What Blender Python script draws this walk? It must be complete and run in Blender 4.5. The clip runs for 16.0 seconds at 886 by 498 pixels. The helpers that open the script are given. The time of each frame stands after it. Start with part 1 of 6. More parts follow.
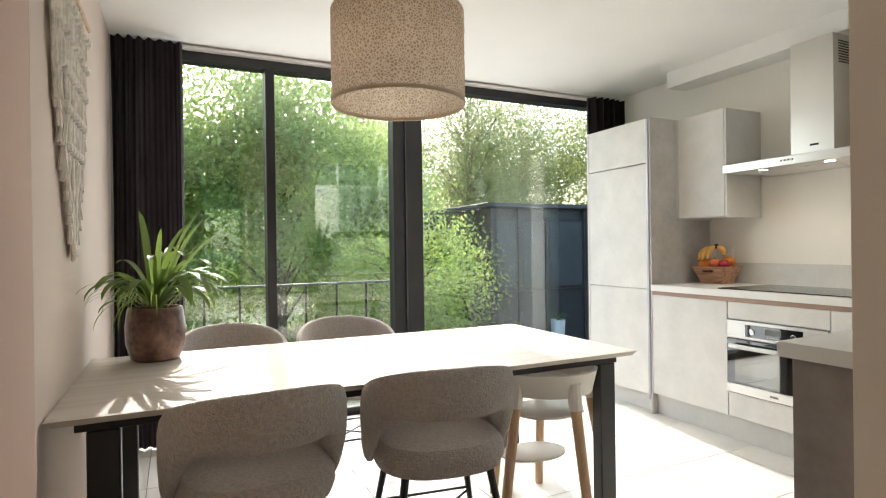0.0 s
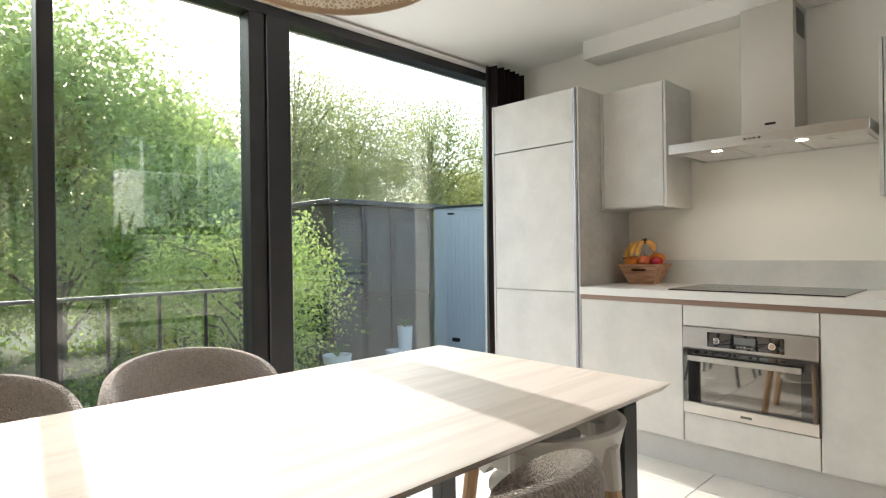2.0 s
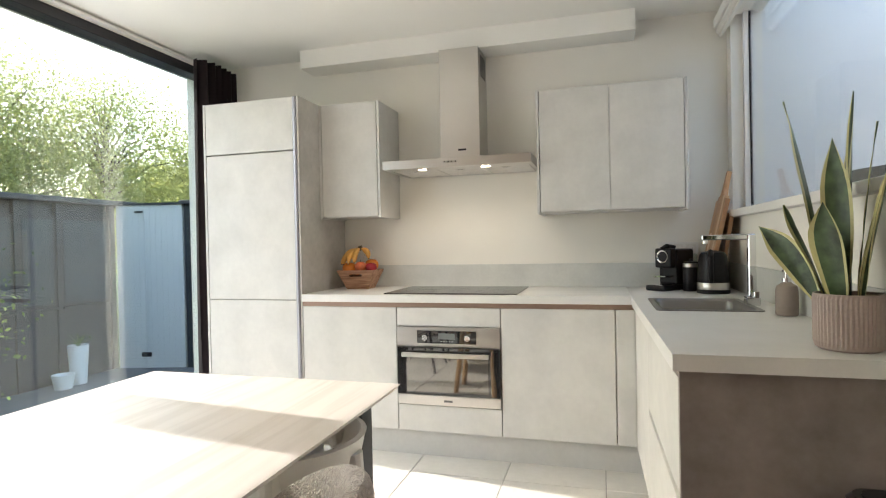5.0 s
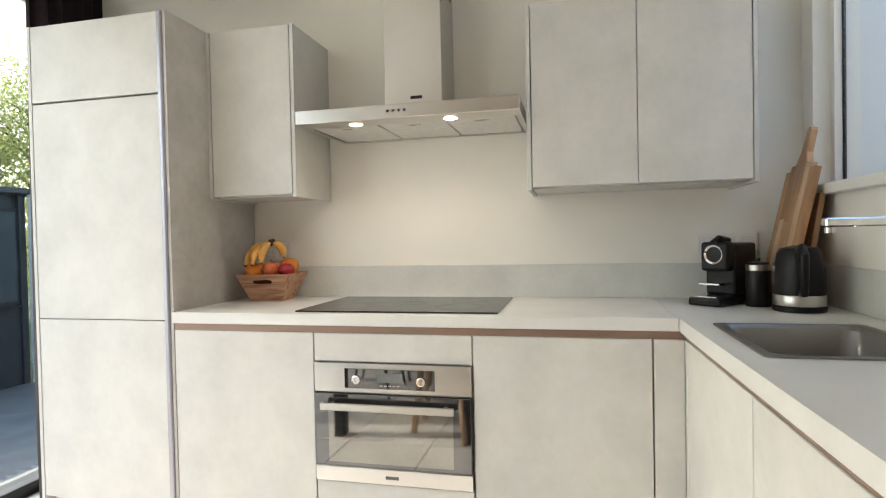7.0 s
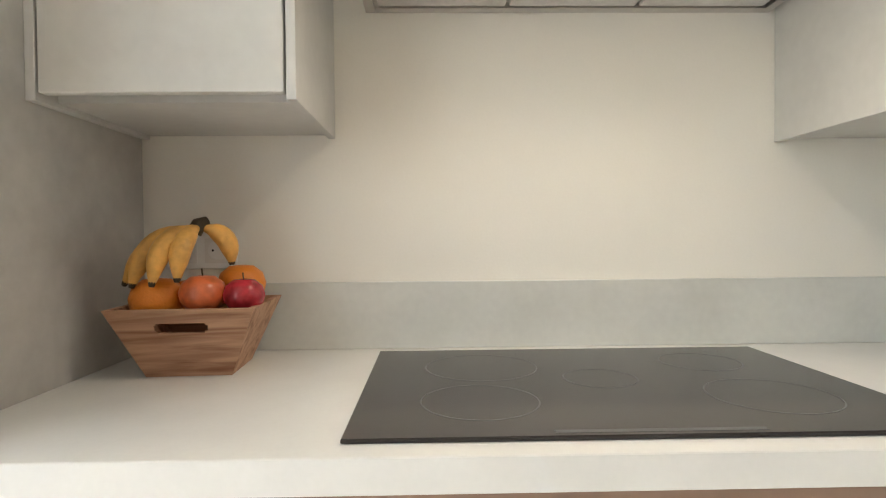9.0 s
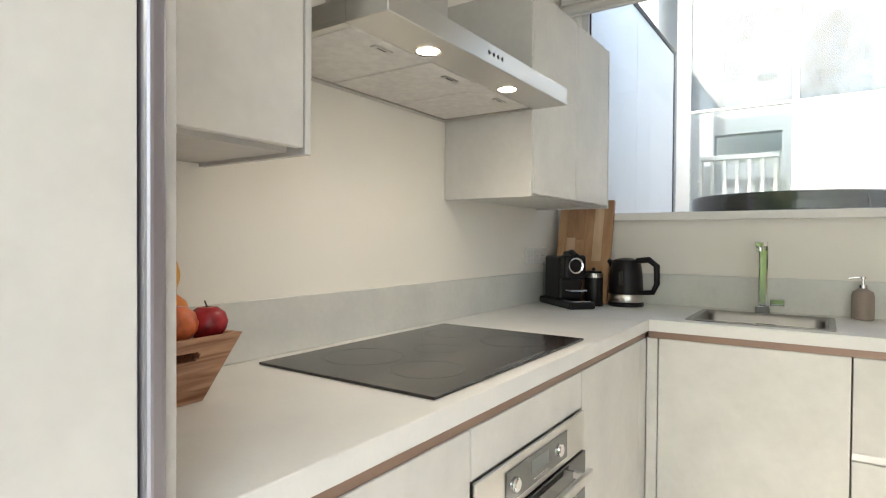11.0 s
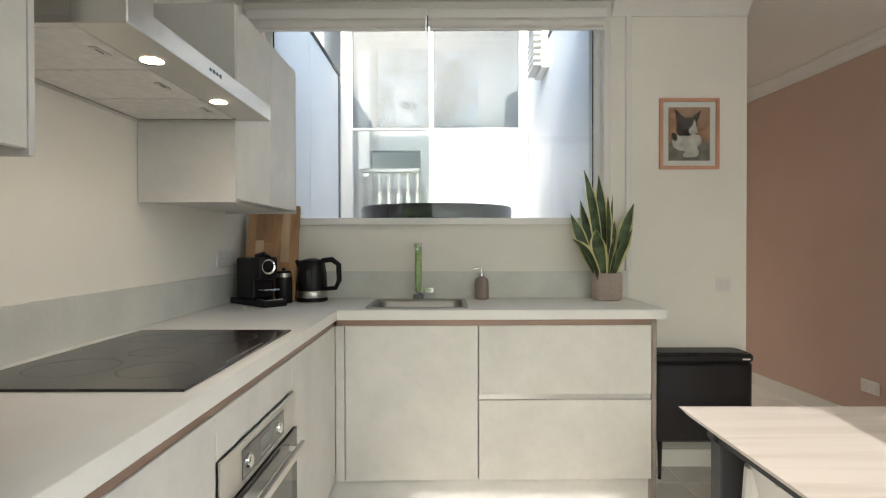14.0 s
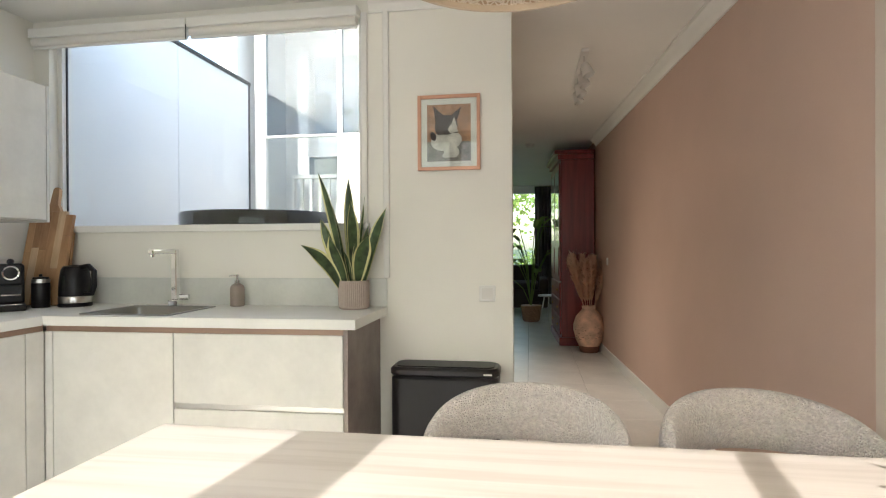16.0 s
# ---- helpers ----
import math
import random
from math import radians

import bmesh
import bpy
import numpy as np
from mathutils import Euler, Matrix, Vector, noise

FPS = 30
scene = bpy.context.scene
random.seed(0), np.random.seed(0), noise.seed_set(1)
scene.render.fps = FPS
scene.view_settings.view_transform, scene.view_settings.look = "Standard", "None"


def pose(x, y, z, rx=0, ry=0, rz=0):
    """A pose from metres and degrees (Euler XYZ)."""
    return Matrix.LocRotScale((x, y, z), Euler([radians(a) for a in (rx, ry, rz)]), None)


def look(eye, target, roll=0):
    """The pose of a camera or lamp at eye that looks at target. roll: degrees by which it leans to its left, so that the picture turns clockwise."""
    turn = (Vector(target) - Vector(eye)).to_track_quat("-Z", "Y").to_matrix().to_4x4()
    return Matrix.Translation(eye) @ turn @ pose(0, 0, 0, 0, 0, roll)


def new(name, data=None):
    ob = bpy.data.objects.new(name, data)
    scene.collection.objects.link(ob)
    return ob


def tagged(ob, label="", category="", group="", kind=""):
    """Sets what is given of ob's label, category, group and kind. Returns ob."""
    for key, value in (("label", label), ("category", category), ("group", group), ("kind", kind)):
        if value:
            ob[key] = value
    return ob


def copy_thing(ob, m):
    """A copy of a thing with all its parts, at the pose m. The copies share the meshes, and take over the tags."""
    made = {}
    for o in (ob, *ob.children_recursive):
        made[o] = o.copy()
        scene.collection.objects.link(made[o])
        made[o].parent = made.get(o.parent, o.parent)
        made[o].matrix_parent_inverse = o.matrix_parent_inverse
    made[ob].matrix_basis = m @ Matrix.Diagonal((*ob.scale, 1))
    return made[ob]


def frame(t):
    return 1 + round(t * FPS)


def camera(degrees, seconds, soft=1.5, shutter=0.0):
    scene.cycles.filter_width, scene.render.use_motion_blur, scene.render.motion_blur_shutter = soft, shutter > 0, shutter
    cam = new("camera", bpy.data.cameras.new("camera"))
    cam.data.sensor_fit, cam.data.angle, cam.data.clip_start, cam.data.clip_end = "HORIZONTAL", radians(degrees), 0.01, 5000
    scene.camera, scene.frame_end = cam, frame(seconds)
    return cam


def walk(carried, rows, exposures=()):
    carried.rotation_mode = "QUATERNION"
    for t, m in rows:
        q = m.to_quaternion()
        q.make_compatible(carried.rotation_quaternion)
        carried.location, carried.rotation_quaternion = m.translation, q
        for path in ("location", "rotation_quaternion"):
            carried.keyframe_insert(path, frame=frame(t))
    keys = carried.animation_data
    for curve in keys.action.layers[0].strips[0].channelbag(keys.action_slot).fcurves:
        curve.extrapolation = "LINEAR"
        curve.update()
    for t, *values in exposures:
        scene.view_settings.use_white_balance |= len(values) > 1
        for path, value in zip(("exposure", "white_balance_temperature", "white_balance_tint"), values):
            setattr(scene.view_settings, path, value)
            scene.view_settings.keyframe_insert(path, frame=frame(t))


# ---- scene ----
cam = camera(76.8, 16.0, soft=1.15)
PATH = [
    (0, (-3.651, -0.493, 1.203), (-2.788, 1.311, 1.198), -0.8),
    (0.5, (-3.566, -0.329, 1.182), (-2.719, 1.482, 1.174), -0.8),
    (1, (-3.522, 0.058, 1.171), (-2.634, 1.85, 1.162), -1.2),
    (1.5, (-3.491, 0.433, 1.187), (-2.377, 2.095, 1.165), -1.3),
    (2, (-3.492, 0.633, 1.151), (-2.101, 2.071, 1.153), -0.8),
    (2.5, (-3.55, 0.674, 1.181), (-1.927, 1.844, 1.176), -1.0),
    (3, (-3.584, 0.678, 1.202), (-1.81, 1.602, 1.19), -1.3),
    (3.5, (-3.59, 0.686, 1.206), (-1.738, 1.443, 1.19), -1.3),
    (4, (-3.601, 0.705, 1.209), (-1.714, 1.367, 1.191), -1.2),
    (4.5, (-3.593, 0.699, 1.209), (-1.686, 1.302, 1.189), -1.2),
    (5, (-3.592, 0.71, 1.211), (-1.67, 1.26, 1.189), -1.2),
    (5.2, (-3.591, 0.713, 1.213), (-1.664, 1.248, 1.189), -1.3),
    (7.5, (-1.989, 1.067, 1.169), (-0.04, 1.514, 1.129), -1.1),
    (8, (-1.541, 1.295, 1.149), (0.406, 1.749, 1.113), -0.8),
    (10.3, (-1.159, 2.498, 1.188), (0.384, 1.227, 1.152), 0.3),
    (10.5, (-1.166, 2.586, 1.191), (0.249, 1.172, 1.163), 0.4),
    (11, (-1.168, 2.778, 1.217), (-0.038, 1.128, 1.186), 0.4),
    (11.5, (-1.11, 2.918, 1.193), (-0.302, 1.089, 1.175), 0.1),
    (12, (-1.09, 3.034, 1.224), (-0.639, 1.086, 1.198), -0.1),
    (12.5, (-1.067, 3.082, 1.221), (-0.858, 1.093, 1.196), -0.1),
    (13, (-1.054, 3.093, 1.229), (-0.949, 1.096, 1.206), -0.1),
    (13.5, (-1.027, 3.092, 1.236), (-0.998, 1.093, 1.206), -0.0),
    (14, (-1.103, 3.054, 1.219), (-1.09, 1.054, 1.198), -0.1),
    (14.5, (-1.342, 2.958, 1.194), (-1.334, 0.958, 1.173), -0.3),
    (15, (-1.806, 2.901, 1.21), (-1.759, 0.902, 1.184), -0.5),
    (15.3, (-2.103, 2.885, 1.213), (-2.025, 0.886, 1.197), -0.2),
    (15.5, (-2.35, 2.851, 1.193), (-2.202, 0.857, 1.192), -0.5),
    (16, (-2.822, 2.826, 1.227), (-2.515, 0.849, 1.22), -0.3),
]
walk(cam, [(t, look(eye, target, roll)) for t, eye, target, roll in PATH], [(0, 2.48), (1, 2.32), (2.5, 2.25), (5, 2.55), (8, 2.58), (10.5, 2.6), (11.5, 2.2), (12.5, 2.05), (14, 2.05), (15, 2.2), (16, 2.55)])

# ---- world, sun, exposure ----
world = bpy.data.worlds.new("world")
scene.world = world
world.use_nodes = True
wn = world.node_tree
sky = wn.nodes.new("ShaderNodeTexSky")
sky.sky_type, sky.sun_disc = "NISHITA", False
SUN = Vector((0.135, 1.0, 0.75)).normalized()
sky.sun_elevation, sky.sun_rotation = math.asin(SUN.z), math.atan2(SUN.x, SUN.y)
sky.air_density, sky.dust_density = 1.2, 2.5
back = wn.nodes["Background"]
back.inputs["Strength"].default_value = 0.15
wn.links.new(sky.outputs[0], back.inputs["Color"])
sun_data = bpy.data.lights.new("sun", "SUN")
sun_data.energy, sun_data.angle, sun_data.color = 0.92, radians(0.53), (1.0, 0.97, 0.935)
sun = new("sun", sun_data)
sun.matrix_world = look(SUN * 30, (0, 0, 0))
# the sky's light in the opening of the glass front
day = bpy.data.lights.new("daylight", "AREA")
day.shape, day.size, day.size_y = "RECTANGLE", 2.9, 2.3
day.energy, day.color = 6.2, (0.97, 0.98, 1.0)
new("daylight", day).matrix_world = look((-2.38, 3.46, 1.25), (-2.38, 0.0, 1.25))


# ---- materials ----
def mat(name, colour, rough=0.5, metal=0.0, vary=0.06, scale=4.0, fine=60.0, bump=0.05, random_vary=0.0, relief=0.003, **kw):
    """A surface with variation at two scales: broad blotches and fine grain, with relief from the grain."""
    m = bpy.data.materials.new(name)
    m.use_nodes = True
    nt = m.node_tree
    b = nt.nodes["Principled BSDF"]
    b.inputs["Roughness"].default_value, b.inputs["Metallic"].default_value = rough, metal
    for k, v in kw.items():
        b.inputs[k.replace("_", " ")].default_value = v
    tc = nt.nodes.new("ShaderNodeTexCoord")
    n1, n2 = nt.nodes.new("ShaderNodeTexNoise"), nt.nodes.new("ShaderNodeTexNoise")
    n1.inputs["Scale"].default_value, n1.inputs["Detail"].default_value = scale, 5
    n2.inputs["Scale"].default_value, n2.inputs["Detail"].default_value = fine, 3
    for n in (n1, n2):
        nt.links.new(tc.outputs["Object"], n.inputs["Vector"])
    add = nt.nodes.new("ShaderNodeMath")
    add.operation = "MULTIPLY_ADD"
    add.inputs[1].default_value, add.inputs[2].default_value = 0.35, 0.0
    nt.links.new(n2.outputs["Fac"], add.inputs[0])
    add2 = nt.nodes.new("ShaderNodeMath")
    add2.operation = "MULTIPLY_ADD"
    add2.inputs[1].default_value = 1.0
    nt.links.new(n1.outputs["Fac"], add2.inputs[0])
    nt.links.new(add.outputs[0], add2.inputs[2])
    if random_vary:
        oi = nt.nodes.new("ShaderNodeObjectInfo")
        add3 = nt.nodes.new("ShaderNodeMath")
        add3.operation = "MULTIPLY_ADD"
        add3.inputs[1].default_value = random_vary
        nt.links.new(oi.outputs["Random"], add3.inputs[0])
        nt.links.new(add2.outputs[0], add3.inputs[2])
        add2 = add3
    ramp = nt.nodes.new("ShaderNodeValToRGB")
    lo = tuple(max(0, c * (1 - vary * 2.2)) for c in colour)
    hi = tuple(min(1, c * (1 + vary * 2.2)) for c in colour)
    ramp.color_ramp.elements[0].position, ramp.color_ramp.elements[0].color = 0.42, (*lo, 1)
    ramp.color_ramp.elements[1].position, ramp.color_ramp.elements[1].color = 0.95, (*hi, 1)
    nt.links.new(add2.outputs[0], ramp.inputs[0])
    nt.links.new(ramp.outputs[0], b.inputs["Base Color"])
    if bump:
        bp = nt.nodes.new("ShaderNodeBump")
        bp.inputs["Strength"].default_value, bp.inputs["Distance"].default_value = bump, relief
        nt.links.new(n2.outputs["Fac"], bp.inputs["Height"])
        nt.links.new(bp.outputs[0], b.inputs["Normal"])
    return m


def wood(name, light, dark, rough=0.5, axis="X", scale=1.0, bump=0.12):
    m = bpy.data.materials.new(name)
    m.use_nodes = True
    nt = m.node_tree
    b = nt.nodes["Principled BSDF"]
    b.inputs["Roughness"].default_value = rough
    tc, mp = nt.nodes.new("ShaderNodeTexCoord"), nt.nodes.new("ShaderNodeMapping")
    mp.inputs["Scale"].default_value = [scale * (0.9 if a == axis else 14.0) for a in "XYZ"]
    nt.links.new(tc.outputs["Object"], mp.inputs["Vector"])
    n = nt.nodes.new("ShaderNodeTexNoise")
    n.inputs["Scale"].default_value, n.inputs["Detail"].default_value, n.inputs["Distortion"].default_value = 1.6, 8, 0.6
    nt.links.new(mp.outputs[0], n.inputs["Vector"])
    oi = nt.nodes.new("ShaderNodeObjectInfo")
    ad = nt.nodes.new("ShaderNodeMath")
    ad.operation = "MULTIPLY_ADD"
    ad.inputs[1].default_value = 0.12
    nt.links.new(oi.outputs["Random"], ad.inputs[0])
    nt.links.new(n.outputs["Fac"], ad.inputs[2])
    r = nt.nodes.new("ShaderNodeValToRGB")
    r.color_ramp.elements[0].position, r.color_ramp.elements[0].color = 0.36, (*dark, 1)
    r.color_ramp.elements[1].position, r.color_ramp.elements[1].color = 0.68, (*light, 1)
    nt.links.new(ad.outputs[0], r.inputs[0])
    nt.links.new(r.outputs[0], b.inputs["Base Color"])
    bp = nt.nodes.new("ShaderNodeBump")
    bp.inputs["Strength"].default_value, bp.inputs["Distance"].default_value = bump, 0.002
    nt.links.new(n.outputs["Fac"], bp.inputs["Height"])
    nt.links.new(bp.outputs[0], b.inputs["Normal"])
    return m


def glow(name, colour, strength):
    m = bpy.data.materials.new(name)
    m.use_nodes = True
    b = m.node_tree.nodes["Principled BSDF"]
    b.inputs["Emission Color"].default_value = (*colour, 1)
    b.inputs["Emission Strength"].default_value = strength
    return m


def clear(name, tint=(1, 1, 1), rough=0.0, base=0.045):
    """Thin pane: mostly see-through, mirror gloss rising to grazing angles."""
    m = bpy.data.materials.new(name)
    m.use_nodes = True
    nt = m.node_tree
    nt.nodes.remove(nt.nodes["Principled BSDF"])
    tr, gl = (nt.nodes.new("ShaderNodeBsdf" + k) for k in ("Transparent", "Glossy"))
    mix = nt.nodes.new("ShaderNodeMixShader")
    lw, pw5, fr = nt.nodes.new("ShaderNodeLayerWeight"), nt.nodes.new("ShaderNodeMath"), nt.nodes.new("ShaderNodeMath")
    lw.inputs["Blend"].default_value = 0.5
    pw5.operation, pw5.inputs[1].default_value = "POWER", 5.0
    fr.operation, fr.inputs[1].default_value, fr.inputs[2].default_value = "MULTIPLY_ADD", 0.9, base
    nt.links.new(lw.outputs["Facing"], pw5.inputs[0])
    nt.links.new(pw5.outputs[0], fr.inputs[0])
    tr.inputs["Color"].default_value = (*tint, 1)
    gl.inputs["Roughness"].default_value = rough
    nt.links.new(fr.outputs[0], mix.inputs["Fac"])
    nt.links.new(tr.outputs[0], mix.inputs[1])
    nt.links.new(gl.outputs[0], mix.inputs[2])
    nt.links.new(mix.outputs[0], nt.nodes["Material Output"].inputs["Surface"])
    return m


WHITE_WALL = mat("white_plaster", (0.85, 0.82, 0.75), 0.9, vary=0.015, scale=2, fine=180, bump=0.08)
CEIL = mat("ceiling_paint", (0.85, 0.835, 0.79), 0.9, vary=0.012, scale=1.5, fine=150, bump=0.06)
# continues the rose wall; the wash of window light is in this paler colour
CREAM = mat("window_lit_rose", (0.63, 0.53, 0.455), 0.9, vary=0.02, scale=2, fine=180, bump=0.08)
ROSE = mat("rose_paint", (0.60, 0.43, 0.352), 0.85, vary=0.02, scale=2, fine=180, bump=0.08)
TRIM = mat("white_trim", (0.80, 0.78, 0.74), 0.45, vary=0.01, bump=0.01)
TILE = mat("floor_tile", (0.66, 0.635, 0.59), 0.32, vary=0.05, scale=3, fine=40, bump=0.02, random_vary=0.12)
GROUT = mat("grout", (0.30, 0.28, 0.26), 0.9, vary=0.08)
FRONT = mat("concrete_look_front", (0.64, 0.622, 0.582), 0.5, vary=0.036, scale=6, fine=38, bump=0.03)
CARCASS = mat("cabinet_side", (0.61, 0.595, 0.565), 0.5, vary=0.035, scale=5, fine=45, bump=0.03)
# concrete look, with the shade on the hob-facing side put into its colour
SIDE_PANEL = mat("shaded_concrete_side", (0.50, 0.475, 0.44), 0.5, vary=0.10, scale=3.5, fine=30, bump=0.03)
TAUPE = mat("end_panel", (0.30, 0.25, 0.225), 0.55, vary=0.10, scale=7, fine=40, bump=0.03)
TOP = mat("worktop_laminate", (0.74, 0.725, 0.69), 0.38, vary=0.02, scale=8, fine=120, bump=0.02)
SPLASH = mat("splashback", (0.65, 0.65, 0.61), 0.45, vary=0.04, scale=6, fine=60, bump=0.02)
PROFILE = mat("handle_profile", (0.30, 0.20, 0.15), 0.4, 0.4, vary=0.02, bump=0)
STEEL = mat("brushed_steel", (0.62, 0.60, 0.57), 0.28, 1.0, vary=0.02, scale=2, fine=220, bump=0.03)
CHROME = mat("chrome", (0.8, 0.8, 0.8), 0.06, 1.0, vary=0.0, bump=0)
FILTER = mat("filter_mesh", (0.70, 0.68, 0.65), 0.5, 0.35, vary=0.05, scale=40, fine=500, bump=0.4)
BLACK_GLASS = mat("black_glass", (0.012, 0.012, 0.013), 0.06, vary=0.1, bump=0, Coat_Weight=0.4)
OVEN_GLASS = mat("oven_glass", (0.015, 0.014, 0.014), 0.03, vary=0.1, bump=0, IOR=2.3)
HOB_GLASS = mat("hob_glass", (0.026, 0.021, 0.020), 0.12, vary=0.15, scale=5, bump=0)
MARK = mat("printed_grey", (0.10, 0.10, 0.10), 0.4, vary=0.02, bump=0)
BLACK = mat("black_plastic", (0.008, 0.007, 0.008), 0.38, vary=0.1, bump=0.02, Specular_IOR_Level=0.3)
BLACK_METAL = mat("black_metal", (0.018, 0.017, 0.018), 0.42, vary=0.08, fine=200, bump=0.03)
FRAME = mat("anthracite_frame", (0.022, 0.020, 0.022), 0.42, vary=0.08, fine=250, bump=0.02)
GLASS = clear("window_glass", (0.97, 0.99, 0.98), 0.0, 0.045)
DOUBLE_GLASS = clear("double_glazing", (0.93, 0.96, 0.94), 0.0, 0.11)
GREEN_GLASS = clear("rail_glass", (0.86, 0.92, 0.90), 0.0, 0.045)
# tint added to dim the sunlit stairwell behind the upper patio panes
TINTED = clear("dimming_glass", (0.64, 0.68, 0.72), 0.0, 0.06)
TABLE_TOP = wood("oak_veneer", (0.60, 0.54, 0.48), (0.48, 0.415, 0.355), 0.42, "X", 1.0, 0.05)
LIGHT_WOOD = wood("beech", (0.60, 0.40, 0.24), (0.46, 0.28, 0.15), 0.5, "Z", 1.5)
CURTAIN = mat("dark_velvet", (0.030, 0.018, 0.021), 0.95, vary=0.15, scale=6, fine=300, bump=0.2, Sheen_Weight=0.15)


def leafy(name, colour, through_colour, share=0.5, vary=0.35):
    """Thin leaf: light passes through it, each leaf a little different."""
    m = bpy.data.materials.new(name)
    m.use_nodes = True
    nt = m.node_tree
    b = nt.nodes["Principled BSDF"]
    b.inputs["Roughness"].default_value = 0.5
    geo = nt.nodes.new("ShaderNodeNewGeometry")
    hsv = nt.nodes.new("ShaderNodeHueSaturation")
    mr = nt.nodes.new("ShaderNodeMapRange")
    mr.inputs["To Min"].default_value, mr.inputs["To Max"].default_value = 1 - vary, 1 + vary
    nt.links.new(geo.outputs["Random Per Island"], mr.inputs["Value"])
    nt.links.new(mr.outputs[0], hsv.inputs["Value"])
    hsv.inputs["Color"].default_value = (*colour, 1)
    nt.links.new(hsv.outputs[0], b.inputs["Base Color"])
    tl, mix = nt.nodes.new("ShaderNodeBsdfTranslucent"), nt.nodes.new("ShaderNodeMixShader")
    tl.inputs["Color"].default_value = (*through_colour, 1)
    mix.inputs["Fac"].default_value = share
    nt.links.new(b.outputs[0], mix.inputs[1])
    nt.links.new(tl.outputs[0], mix.inputs[2])
    nt.links.new(mix.outputs[0], nt.nodes["Material Output"].inputs["Surface"])
    return m


BOUCLE = mat("boucle_fabric", (0.545, 0.485, 0.445), 0.95, vary=0.09, scale=90, fine=150, bump=0, Sheen_Weight=0.25)
_nt = BOUCLE.node_tree
_vo, _tc, _bp = (_nt.nodes.new("ShaderNode" + k) for k in ("TexVoronoi", "TexCoord", "Bump"))
_vo.inputs["Scale"].default_value, _vo.inputs["Randomness"].default_value = 170, 1.0
_bp.inputs["Strength"].default_value, _bp.inputs["Distance"].default_value, _bp.invert = 1.0, 0.007, True
_nt.links.new(_tc.outputs["Object"], _vo.inputs["Vector"])
_nt.links.new(_vo.outputs["Distance"], _bp.inputs["Height"])
_nt.links.new(_bp.outputs[0], _nt.nodes["Principled BSDF"].inputs["Normal"])
WHITE_PLASTIC = mat("white_plastic", (0.74, 0.71, 0.66), 0.4, vary=0.01, bump=0)
SHADE = mat("woven_shade", (0.70, 0.62, 0.52), 0.9, vary=0.05, scale=6, fine=190, bump=0.3)
_nt = SHADE.node_tree
_vo, _tc, _rp, _mu = (_nt.nodes.new("ShaderNode" + k) for k in ("TexVoronoi", "TexCoord", "ValToRGB", "MixRGB"))
_vo.feature = "DISTANCE_TO_EDGE"
_vo.inputs["Scale"].default_value = 85
_rp.color_ramp.elements[0].position, _rp.color_ramp.elements[0].color = 0.06, (1, 1, 1, 1)
_rp.color_ramp.elements[1].position, _rp.color_ramp.elements[1].color = 0.22, (0.52, 0.38, 0.25, 1)
_mu.blend_type, _mu.inputs["Fac"].default_value = "MULTIPLY", 0.8
_nt.links.new(_tc.outputs["Object"], _vo.inputs["Vector"])
_nt.links.new(_vo.outputs["Distance"], _rp.inputs[0])
_nt.links.new(_nt.nodes["Color Ramp"].outputs[0], _mu.inputs[1])
_nt.links.new(_rp.outputs[0], _mu.inputs[2])
_nt.links.new(_mu.outputs[0], _nt.nodes["Principled BSDF"].inputs["Base Color"])
_tl, _mx = _nt.nodes.new("ShaderNodeBsdfTranslucent"), _nt.nodes.new("ShaderNodeMixShader")
_tl.inputs["Color"].default_value, _mx.inputs["Fac"].default_value = (0.70, 0.60, 0.48, 1), 0.45
_nt.links.new(_mu.outputs[0], _tl.inputs["Color"])
_nt.links.new(_nt.nodes["Principled BSDF"].outputs[0], _mx.inputs[1])
_nt.links.new(_tl.outputs[0], _mx.inputs[2])
_nt.links.new(_mx.outputs[0], _nt.nodes["Material Output"].inputs["Surface"])
MACRAME = mat("cotton_rope", (0.76, 0.71, 0.64), 0.95, vary=0.12, scale=30, fine=250, bump=0.6)
POT_BROWN = mat("glazed_brown_pot", (0.16, 0.085, 0.06), 0.3, vary=0.45, scale=14, fine=60, bump=0.15)
SOIL = mat("soil", (0.03, 0.02, 0.015), 0.95, vary=0.3, fine=120, bump=0.6)
POT_TAUPE = mat("ribbed_pot", (0.42, 0.34, 0.30), 0.75, vary=0.08, fine=120, bump=0.15)
LEAF = leafy("plant_leaf", (0.06, 0.11, 0.035), (0.26, 0.38, 0.07), 0.35, 0.5)
SNAKE = mat("snake_leaf", (0.055, 0.09, 0.035), 0.4, vary=0.35, scale=18, fine=60, bump=0.05)
SNAKE_EDGE = mat("snake_leaf_margin", (0.60, 0.56, 0.27), 0.4, vary=0.1, bump=0.02)
BANANA = mat("banana_skin", (0.70, 0.37, 0.085), 0.45, vary=0.16, scale=16, fine=90, bump=0.05)
BROWN = mat("dark_stalk", (0.06, 0.04, 0.02), 0.8, vary=0.2)
ORANGE = mat("orange_peel", (0.72, 0.22, 0.02), 0.45, vary=0.06, fine=260, bump=0.35)
APPLE = mat("red_apple_skin", (0.42, 0.025, 0.035), 0.25, vary=0.35, scale=9, bump=0)
PEACH = mat("yellow_red_apple_skin", (0.66, 0.15, 0.05), 0.28, vary=0.26, scale=7, bump=0)
BOWL_WOOD = wood("rustic_wood", (0.52, 0.30, 0.18), (0.22, 0.085, 0.038), 0.7, "Y", 2.6, 0.7)
BOARD_A = wood("acacia", (0.40, 0.22, 0.11), (0.26, 0.13, 0.06), 0.5, "Z", 1.2)
